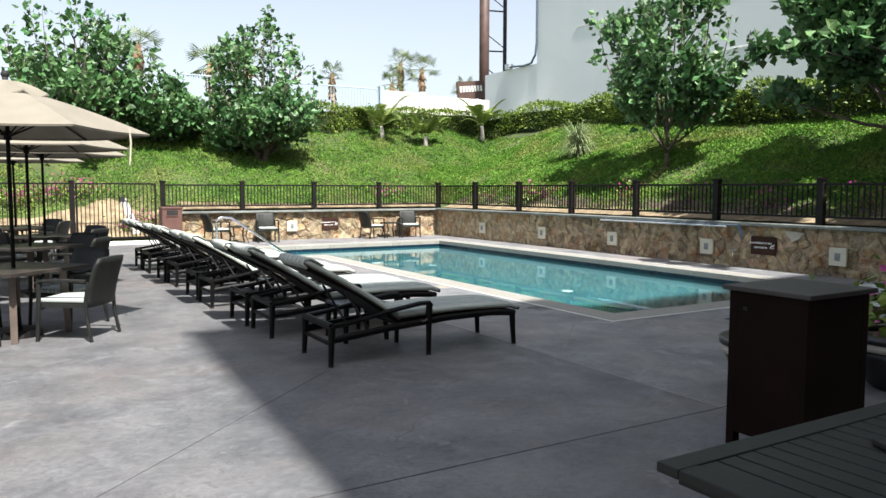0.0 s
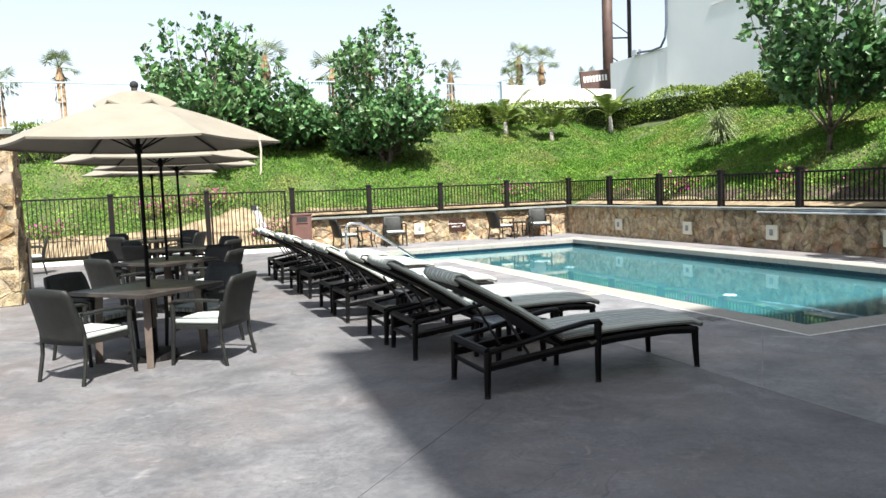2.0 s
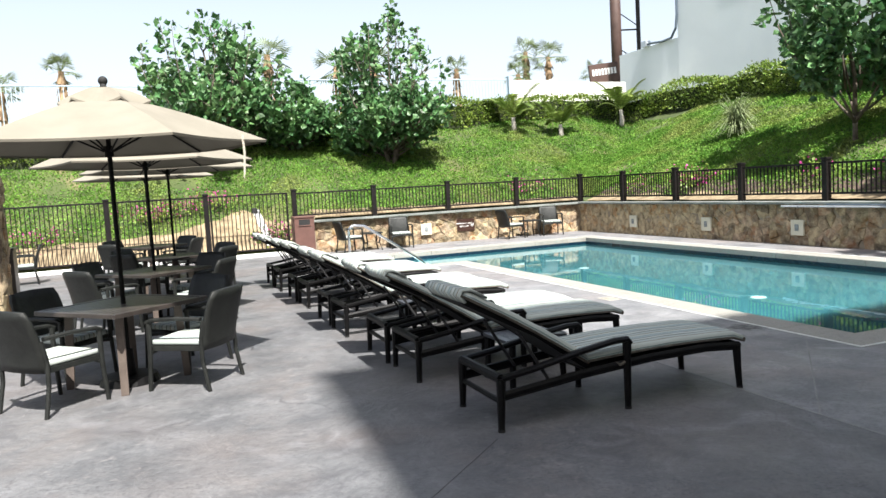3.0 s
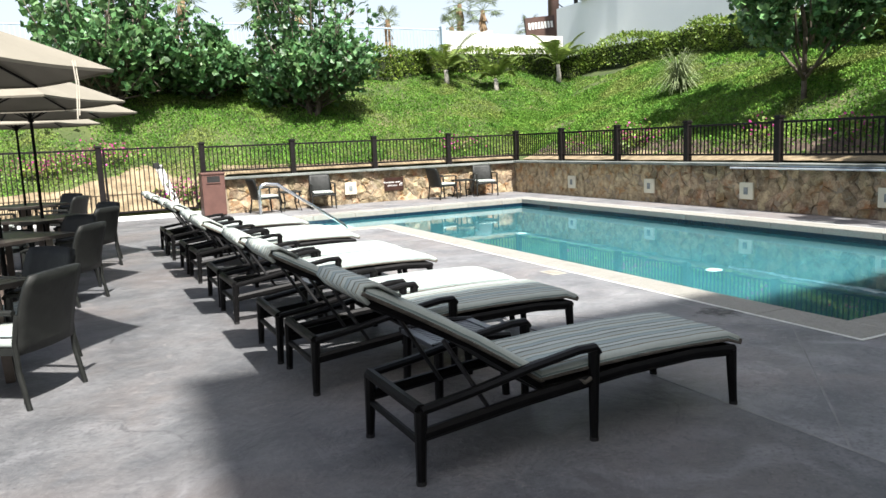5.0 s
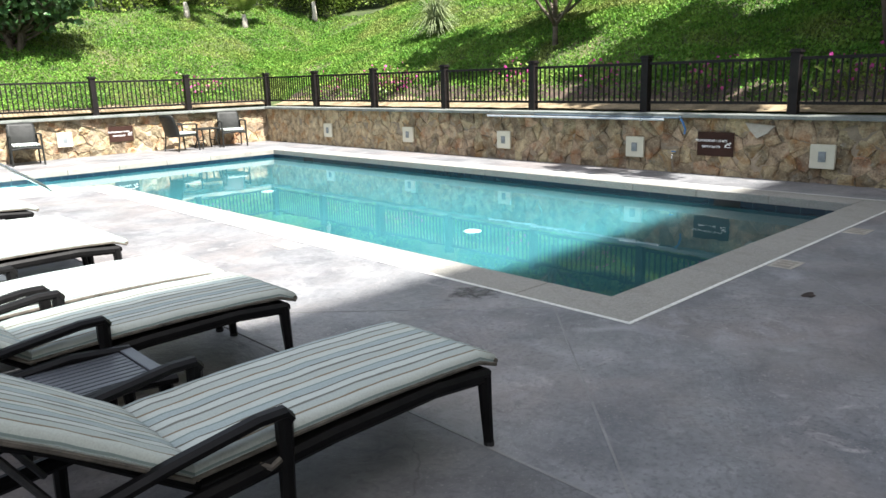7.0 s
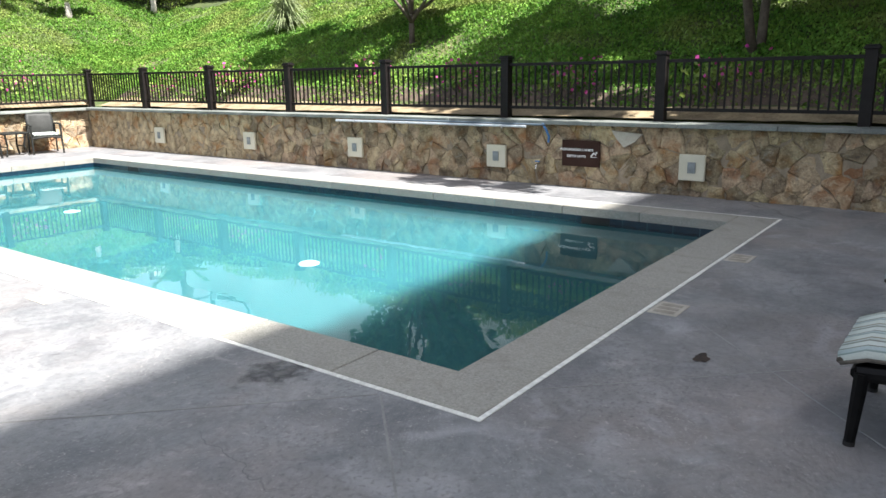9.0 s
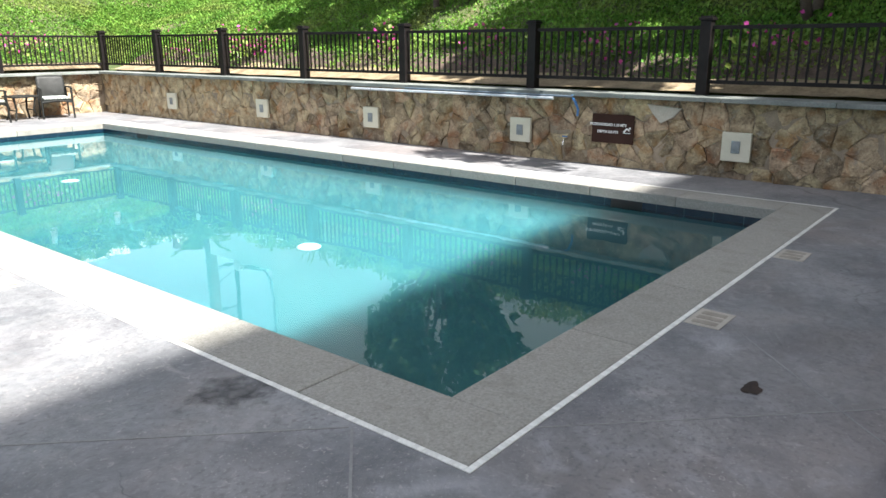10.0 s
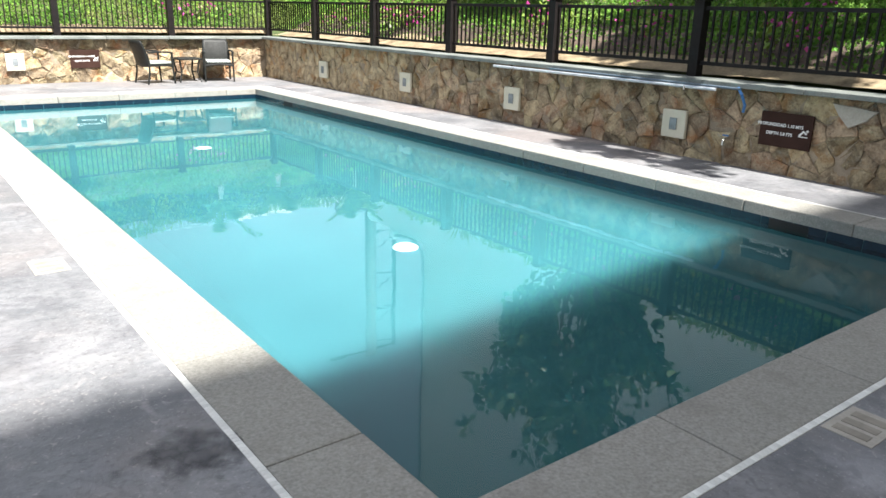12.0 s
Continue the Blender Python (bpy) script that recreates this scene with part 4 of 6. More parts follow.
        tube(bm, [(x - 0.012, s * 0.322, z + 0.016) for x, z in line], 0.009, 6)
        part("piping", bm, M_PIPING, back, "dark brown piping")
    bm = B()
    tube(bm, [(2.072, y, 0.366) for y in (-0.32, -0.1, 0.1, 0.32)], 0.015, 6)
    part("piping", bm, M_PIPING, seat, "dark brown piping")
    return o


L1 = lounger()
L1.matrix_world = pose(2.05, 6.05, 0)
for k, (x, y, a) in enumerate(((2.015, 7.575, 0.0), (1.995, 8.42, -0.6), (1.955, 9.925, 0.4), (1.965, 10.80, 0.0), (1.985, 12.37, 0.5), (1.965, 13.21, -0.4), (1.945, 14.66, 0.3), (1.935, 15.49, 0.0))):
    copy_thing(L1, pose(x - 0.02, y - 0.01, 0, 0, 0, a))
for x in (6.91, 8.40):
    tagged(copy_thing(L1, pose(x, 2.72, 0, 0, 0, 90)), group="loungers facing the pool end")


def side_table():
    o = thing("side_table", "low dark slatted side table between the loungers", "side table", "low tables between loungers")
    for sx in (-1, 1):
        for sy in (-1, 1):
            bm = B()
            tube(bm, [(sx * 0.235, sy * 0.245, 0), (sx * 0.22, sy * 0.235, 0.36)], 0.025, 8, r2=0.03)
            part("leg", bm, M_ALU, o)
    for sy in (-1, 1):
        bm = B()
        tube(bm, [(-0.26, sy * 0.25, 0.38), (0, sy * 0.25, 0.405), (0.26, sy * 0.25, 0.38)], 0.033, 8, flat=0.7)
        part("edge_rail", bm, M_ALU, o)
    for sx in (-1, 1):
        bm = B()
        box(bm, sx * 0.235 - 0.03, -0.235, 0.365, sx * 0.235 + 0.03, 0.235, 0.395, 0.006)
        part("end_rail", bm, M_ALUTOP, o)
    bm = B()
    box(bm, -0.2, -0.018, 0.372, 0.2, 0.018, 0.39, 0.004)
    me = mesh("slat", bm, M_ALUTOP)
    for k in range(11):
        ob = new("slat", me)
        ob.location, ob.parent = (0, -0.21 + 0.042 * k, 0), o
    return o


st = side_table()
st.matrix_world = pose(2.79, 6.83, 0)
for x, y in ((2.75, 9.14), (2.72, 11.55), (2.72, 13.9)):
    copy_thing(st, pose(x, y, 0))


# ---- furniture: dining sets ----
def armchair(name="armchair", group="chairs round the umbrella tables", label="dark woven armchair with a cream seat cushion"):
    """Faces +y; the back stands at y = 0."""
    o = thing(name, label, "chair", group)
    for s in (-1, 1):
        bm = B()
        tube(bm, [(s * 0.285, -0.02, 0), (s * 0.28, 0.03, 0.25), (s * 0.28, 0.035, 0.44), (s * 0.275, 0.0, 0.62)], 0.019, 8)
        part("back_leg", bm, M_WICKER, o)
        bm = B()
        tube(bm, [(s * 0.30, 0.56, 0), (s * 0.295, 0.535, 0.35), (s * 0.295, 0.53, 0.62)], 0.019, 8, r2=0.024)
        part("front_leg", bm, M_WICKER, o)
        bm = B()
        tube(bm, [(s * 0.295, 0.555, 0.61), (s * 0.30, 0.5, 0.635), (s * 0.295, 0.25, 0.645), (s * 0.28, 0.02, 0.635)], 0.026, 8, flat=0.7)
        part("armrest", bm, M_WICKER, o)
    bm = B()
    rows = []
    for k in range(9):
        z = 0.36 + 0.51 * k / 8
        y0 = 0.045 - 0.13 * (k / 8) ** 1.6
        w = 0.265 + 0.012 * math.sin(k / 8 * math.pi) + (0.0 if k < 8 else -0.02)
        rows.append([(w * q / 4, y0 - 0.035 * (1 - (q / 4) ** 2), z + (0.012 * (1 - (q / 4) ** 2) if k == 8 else 0)) for q in range(-4, 5)])
    sheet(bm, rows, 0.028)
    part("backrest", bm, M_WICKER, o, smooth=True)
    bm = B()
    sheet(bm, [[(x, y, 0.40 - 0.012 * (1 - (x / 0.27) ** 2)) for x in (-0.27, -0.13, 0, 0.13, 0.27)] for y in (0.03, 0.2, 0.4, 0.54)], 0.045)
    part("seat", bm, M_WICKER, o)
    bm = B()
    tube(bm, [(-0.29, 0.535, 0.34), (0, 0.54, 0.375), (0.29, 0.535, 0.34)], 0.02, 8)
    part("apron", bm, M_WICKER, o)
    bm = B()
    box(bm, -0.25, 0.05, 0.40, 0.25, 0.55, 0.45, 0.018)
    uv = bm.loops.layers.uv.new("cloth")
    for f in bm.faces:
        for lp in f.loops:
            lp[uv].uv = (lp.vert.co.x, lp.vert.co.y)
    part("cushion", bm, M_PAD, o, "cream and grey striped seat cushion", True)
    return o


def dining_table():
    """Square top set cornerwise, one corner towards -y."""
    o = thing("dining_table", "square brown slatted patio table with an umbrella hole", "table", "umbrella tables")
    R = Matrix.Rotation(radians(42), 4, "Z")
    h = 0.53
    for s in (-1, 1):
        for q in (0, 1):
            bm = B()
            if q:
                box(bm, -h, s * h - 0.045 * (s > 0), 0.705, h, s * h + 0.045 * (s < 0), 0.745, 0.006)
            else:
                box(bm, s * h - 0.045 * (s > 0), -h + 0.046, 0.705, s * h + 0.045 * (s < 0), h - 0.046, 0.745, 0.006)
            bm.transform(R)
            part("edge_board", bm, M_TABLE, o)
    n = 11
    bm = B()
    w = (2 * h - 0.1) / n
    box(bm, -h + 0.05, -w / 2 + 0.004, 0.712, h - 0.05, w / 2 - 0.004, 0.74, 0.003)
    bm.transform(R)
    me = mesh("slat", bm, M_TABLE)
    for k in range(n):
        ob = new("slat", me)
        c = R @ Vector((0, -h + 0.05 + w * (k + 0.5), 0))
        ob.location, ob.parent = c, o
    for sx in (-1, 1):
        for sy in (-1, 1):
            bm = B()
            p = R @ Vector((sx * 0.36, sy * 0.36, 0))
            q = R @ Vector((sx * 0.33, sy * 0.33, 0))
            tube(bm, [(p.x, p.y, 0.0), (q.x, q.y, 0.70)], 0.045, 4, r2=0.05)
            part("leg", bm, M_PALEM, o, "worn brown leg")
    bm = B()
    box(bm, -0.34, -0.03, 0.66, 0.34, 0.03, 0.705)
    box(bm, -0.03, -0.34, 0.655, 0.03, 0.34, 0.70)
    bm.transform(R)
    part("under_frame", bm, M_TABLE, o)
    return o


def umbrella():
    o = thing("patio_umbrella", "open beige canvas market umbrella on a dark pole", "umbrella", "row of patio umbrellas")
    bm = B()
    tube(bm, [(0, 0, 0.06), (0, 0, 2.74)], 0.022, 10)
    part("pole", bm, M_ALU, o)
    bm = B()
    bmesh.ops.create_cone(bm, cap_ends=True, segments=24, radius1=0.27, radius2=0.24, depth=0.07, matrix=Matrix.Translation((0, 0, 0.037)))
    bmesh.ops.create_cone(bm, cap_ends=True, segments=16, radius1=0.06, radius2=0.045, depth=0.25, matrix=Matrix.Translation((0, 0, 0.19)))
    part("base", bm, M_ALU, o, smooth=False)
    R0, rim, top = 1.41, 2.2, 2.66
    turn = radians(-8)

    def canopy(r_in, z_in, r_out, z_out, sag, rows, seed, hem):
        bm = B()
        n = 8
        ringsv = []
        for j in range(rows + 1):
            f = j / rows
            ring = []
            for s in range(6):
                a0, a1 = turn + s * math.pi / 3, turn + (s + 1) * math.pi / 3
                for q in range(n):
                    u = q / n
                    p0, p1 = Vector((math.cos(a0), math.sin(a0))), Vector((math.cos(a1), math.sin(a1)))
                    c = p0.lerp(p1, u)
                    bow = math.sin(u * math.pi)
                    r = r_in + (r_out - r_in) * f
                    z = z_in + (z_out - z_in) * f - sag * bow * math.sin(min(1, f * 1.0) * math.pi * 0.55) + 0.03 * math.sin(f * math.pi)
                    ring.append(bm.verts.new((c.x * r * (1 - 0.022 * bow * f), c.y * r * (1 - 0.022 * bow * f), z)))
            ringsv.append(ring)
        if hem:
            ringsv.append([bm.verts.new((v.co.x * 0.995, v.co.y * 0.995, v.co.z - hem)) for v in ringsv[-1]])
        for a, b in zip(ringsv, ringsv[1:]):
            for i in range(len(a)):
                bm.faces.new((a[i], a[(i + 1) % len(a)], b[(i + 1) % len(a)], b[i]))
        bmesh.ops.recalc_face_normals(bm, faces=bm.faces)
        bmesh.ops.solidify(bm, geom=list(bm.faces), thickness=0.004)
        return bm

    cn = part("canopy", canopy(0.06, top, R0, rim, 0.014, 8, 1, 0.02), M_CANVAS, o, "beige canvas canopy")
    part("vent", canopy(0.03, top + 0.07, 0.40, top - 0.055, 0.055, 4, 2, 0.02), M_CANVAS, cn, "vent flap of beige canvas")
    bm = B()
    tube(bm, [(0, 0, 2.7), (0, 0, 2.76)], 0.03, 10)
    bmesh.ops.create_uvsphere(bm, u_segments=12, v_segments=8, radius=0.042, matrix=Matrix.Translation((0, 0, 2.79)))
    part("finial", bm, M_BLACK, o, "black ball finial", True)
    bm = B()
    tube(bm, [(0, 0, 2.10), (0, 0, 2.2)], 0.04, 10)
    part("hub", bm, M_ALU, o)
    for s in range(6):
        a = turn + s * math.pi / 3
        c, d = math.cos(a), math.sin(a)
        bm = B()
        tube(bm, [(c * 0.05, d * 0.05, top - 0.035), (c * 0.7, d * 0.7, (top + rim) / 2 - 0.0), (c * R0 * 0.985, d * R0 * 0.985, rim - 0.012)], 0.011, 6)
        rib = part("rib", bm, M_ALU, o)
        bm = B()
        tube(bm, [(c * 0.04, d * 0.04, 2.15), (c * 0.62, d * 0.62, 2.44)], 0.009, 6)
        part("strut", bm, M_ALU, rib)
    return o


TABLES = ((-0.355, 8.78), (-0.09, 12.15), (0.23, 14.8), (-0.17, 18.45))
t0, c0, u0 = dining_table(), armchair(), umbrella()


def seat_pose(cx, cy, ang, dist):
    """A chair whose back stands dist from the table's centre, in the direction ang, facing it."""
    return pose(cx + dist * math.cos(radians(ang)), cy + dist * math.sin(radians(ang)), 0, 0, 0, ang + 90)


for k, (x, y) in enumerate(TABLES):
    if k:
        copy_thing(t0, pose(x, y, 0))
        copy_thing(u0, pose(x, y, 0, 0, 0, (0, 4, -3, 6)[k]))
    else:
        t0.matrix_world = pose(x, y, 0)
        u0.matrix_world = pose(x, y, 0)
    for q, (ang, dist) in enumerate(((-35, 0.99), (-136, 1.07), (40, 1.0), (140, 1.0))):
        ang += ((0, 0, 0, 0), (3, -4, 2, 5), (-4, 3, -6, 2), (5, 2, 4, -3))[k][q]
        if k == q == 0:
            c0.matrix_world = seat_pose(x, y, ang, dist)
        else:
            copy_thing(c0, seat_pose(x, y, ang, dist))
bm = B()
for q in (0.0, 0.028):
    x, y = 1.24 * math.cos(-0.42 + q), 1.24 * math.sin(-0.42 + q)
    tube(bm, [(x, y, 2.23), (x + 0.01, y, 2.08), (x - 0.005, y, 1.84 + q)], 0.005, 5, flat=0.6)
tagged(part("tie_strap", bm, M_CORD, u0, "cream tie strap hanging from the rim"), kind="")
copy_thing(t0, pose(-3.65, 20.0, 0))
for ang in (8, -100):
    copy_thing(c0, seat_pose(-3.65, 20.0, ang, 1.05))

# chairs and small tables by the far wall
LB = "dark woven armchair with a pale seat, beside the stone wall"
for x, y, a in ((4.62, 21.25, -80), (6.42, 21.62, 172), (9.55, 21.25, -80), (11.28, 21.62, 165)):
    tagged(copy_thing(c0, pose(x, y, 0, 0, 0, a)), LB, group="chairs by the stone wall")


def small_table():
    o = thing("small_table", "small dark square table with curved legs by the wall", "table", "small tables by the stone wall")
    bm = B()
    box(bm, -0.26, -0.26, 0.46, 0.26, 0.26, 0.5, 0.012)
    part("tabletop", bm, M_WICKER, o)
    for sx in (-1, 1):
        for sy in (-1, 1):
            bm = B()
            tube(bm, [(sx * 0.23, sy * 0.23, 0), (sx * 0.17, sy * 0.17, 0.22), (sx * 0.21, sy * 0.21, 0.46)], 0.02, 8)
            part("leg", bm, M_WICKER, o)
    for s in (-1, 1):
        bm = B()
        tube(bm, [(s * 0.18, -0.18, 0.2), (s * 0.18, 0.18, 0.2)], 0.013, 6)
        part("stretcher", bm, M_WICKER, o)
    return o


sm = small_table()
sm.matrix_world = pose(5.55, 21.42, 0)
copy_thing(sm, pose(10.55, 21.45, 0))


def litter_bin():
    o = thing("litter_bin", "brown metal litter bin with a slot opening, by the wall", "litter bin", at=(3.71, 21.70, 0))
    bm = B()
    box(bm, -0.27, -0.24, 0.03, 0.27, 0.26, 1.02, 0.012)
    part("body", bm, M_BIN, o)
    bm = B()
    box(bm, -0.285, -0.26, 1.02, 0.285, 0.275, 1.07, 0.012)
    part("lid", bm, M_BIN, o)
    bm = B()
    box(bm, -0.15, -0.246, 0.83, 0.15, -0.238, 0.98, 0.0)
    part("slot", bm, M_BLACK, o, "dark slot opening")
    bm = B()
    box(bm, -0.16, -0.262, 0.805, 0.16, -0.238, 0.827, 0.004)
    part("slot_lip", bm, M_BIN, o)
    bm = B()
    box(bm, -0.25, -0.22, 0.0, 0.25, 0.24, 0.03)
    part("plinth", bm, M_BLACK, o)


litter_bin()


def handrail():
    o = thing("pool_handrail", "polished steel handrail sloping into the pool steps", "handrail", at=(3.85, 17.1, 0))
    bm = B()
    pts = [(0, 0, 0), (0, 0, 0.80)] + [(0.14 - 0.14 * math.cos(q), 0, 0.80 + 0.12 * math.sin(q)) for q in (0.5, 1.0, 1.5)] + [(0.35, 0, 0.90), (1.62, -0.1, 0.02), (1.70, -0.1, -0.08), (1.72, -0.1, -0.35)]
    tube(bm, pts, 0.03, 12)
    part("rail", bm, M_CHROME, o, smooth=True)
    bm = B()
    bmesh.ops.create_cone(bm, cap_ends=True, segments=16, radius1=0.06, radius2=0.05, depth=0.02, matrix=Matrix.Translation((0, 0, 0.01)))
    part("flange", bm, M_CHROME, o)


handrail()


# ---- near cabinet and table ----
def cabinet():
    o = thing("towel_cabinet", "dark brown upright cabinet with a grey-brown top", "cabinet", at=(3.72, 2.33, 0))
    bm = B()
    box(bm, -0.30, -0.26, 0.09, 0.30, 0.26, 0.975, 0.004)
    part("body", bm, M_PODIUM, o)
    bm = B()
    box(bm, -0.335, -0.295, 0.975, 0.335, 0.295, 1.005, 0.006)
    part("top", bm, M_PODTOP, o, "grey-brown top board")
    for sx in (-1, 1):
        for sy in (-1, 1):
            bm = B()
            box(bm, sx * 0.27 - 0.032, sy * 0.235 - 0.027, 0, sx * 0.27 + 0.032, sy * 0.235 + 0.027, 0.97, 0.004)
            part("corner_post", bm, M_PODIUM, o)
    bm = B()
    box(bm, -0.302, 0.13, 0.86, -0.308, 0.16, 0.88, 0.002)
    part("catch", bm, M_BLACK, o)


cabinet()


def slatted_table():
    o = thing("slatted_table", "dark green-grey slatted patio table with a frame edge", "table", at=(2.05, 0.70, 0))
    x0, x1, y0, y1 = -0.72, 0.72, -0.52, 0.52
    for a in ((x0, y0, x1, y0 + 0.09), (x0, y1 - 0.09, x1, y1), (x0, y0 + 0.091, x0 + 0.09, y1 - 0.091), (x1 - 0.09, y0 + 0.091, x1, y1 - 0.091)):
        bm = B()
        box(bm, a[0], a[1], 0.685, a[2], a[3], 0.72, 0.006)
        part("edge_board", bm, M_TABLE2, o)
    n = 14
    w = (x1 - x0 - 0.18) / n
    bm = B()
    box(bm, -w / 2 + 0.004, y0 + 0.092, 0.69, w / 2 - 0.004, y1 - 0.092, 0.716, 0.003)
    me = mesh("slat", bm, M_TABLE2)
    for k in range(n):
        ob = new("slat", me)
        ob.location, ob.parent = (x0 + 0.09 + w * (k + 0.5), 0, 0), o
    bm = B()
    for a in ((x0 + 0.05, y0 + 0.05, x1 - 0.05, y0 + 0.08), (x0 + 0.05, y1 - 0.08, x1 - 0.05, y1 - 0.05), (x0 + 0.05, y0 + 0.08, x0 + 0.08, y1 - 0.08), (x1 - 0.08, y0 + 0.08, x1 - 0.05, y1 - 0.08)):
        box(bm, a[0], a[1], 0.65, a[2], a[3], 0.685)
    part("apron", bm, M_TABLE2, o)
    for sx in (-1, 1):
        for sy in (-1, 1):
            bm = B()
            box(bm, sx * 0.57 - 0.03, sy * 0.37 - 0.03, 0, sx * 0.57 + 0.03, sy * 0.37 + 0.03, 0.685, 0.005)
            part("leg", bm, M_TABLE2, o)


M_TABLE2 = mat("grey_green_slats", (0.007, 0.0074, 0.0071), (0.013, 0.0134, 0.0125), 6, 0.5, 0.1, 0, 60, vary=0.1, spec=0.3)
slatted_table()
bm = B()
box(bm, -0.16, -0.12, 0, 0.16, 0.12, 0.02, 0.006)
ob = single("menu_folder", bm, M_BLACK, "black folder lying on the slatted table", "folder", at=(2.19, 0.79, 0.72))
ob.rotation_euler = (0, 0, radians(-25))


# ---- stone pillar by the terrace ----
def pillar():
    o = thing("pillar_1", "square pillar faced with tan field stones", "pillar", kind="structure", at=(-2.72, 14.66, 0))
    bm = B()
    box(bm, -0.42, -0.42, -0.1, 0.42, 0.42, 2.75)
    part("pillar_core", bm, M_MORTAR, o)
    for k in range(4):
        r = Matrix.Rotation(k * math.pi / 2, 4, "Z")
        stones(o, r @ Matrix.Translation((0.42, 0.42, 0)) @ Matrix.Rotation(math.pi, 4, "Z") @ Matrix.Diagonal((1, -1, 1, 1)), 0.84, 2.75, 0.26, 40 + k)
    bm = B()
    box(bm, -0.5, -0.5, 2.75, 0.5, 0.5, 2.83, 0.01)
    part("cap", bm, M_SLATE, o)


bm = B()
box(bm, -0.18, -0.18, 0.0, 0.18, 0.18, 0.98, 0.01)
box(bm, -0.2, -0.2, 0.98, 0.2, 0.2, 1.02, 0.008)
single("host_stand", bm, M_TABLE, "dark brown wooden stand beside the stone pillar", "stand", at=(-2.54, 16.05, 0))


# ---- plants ----
def branch(bm, p, d, length, r, depth, rng, tips, inside):
    pts = [p.copy()]
    n = 4
    for k in range(n):
        d = (d + Vector((rng.uniform(-0.22, 0.22), rng.uniform(-0.22, 0.22), rng.uniform(-0.02, 0.16)))).normalized()
        p = p + d * length / n
        if (depth or p.z > 1.6) and len(pts) > 1 and not inside(p):
            break
        pts.append(p.copy())
        if depth < 3 and k >= 1:
            for _ in range(2 if depth < 2 else 1):
                a = rng.uniform(0, 2 * math.pi)
                out = Vector((math.cos(a), math.sin(a), rng.uniform(0.1, 0.7))).normalized()
                branch(bm, p, (d * 0.55 + out * 0.75).normalized(), length * rng.uniform(0.45, 0.7), r * 0.5, depth + 1, rng, tips, inside)
        if depth >= 2 or k == n - 1:
            tips.append((p.copy(), d.copy()))
    if depth < 2 or inside(pts[-1]):
        tube(bm, pts, r, 6 if depth < 2 else 4, True, r * 0.5)


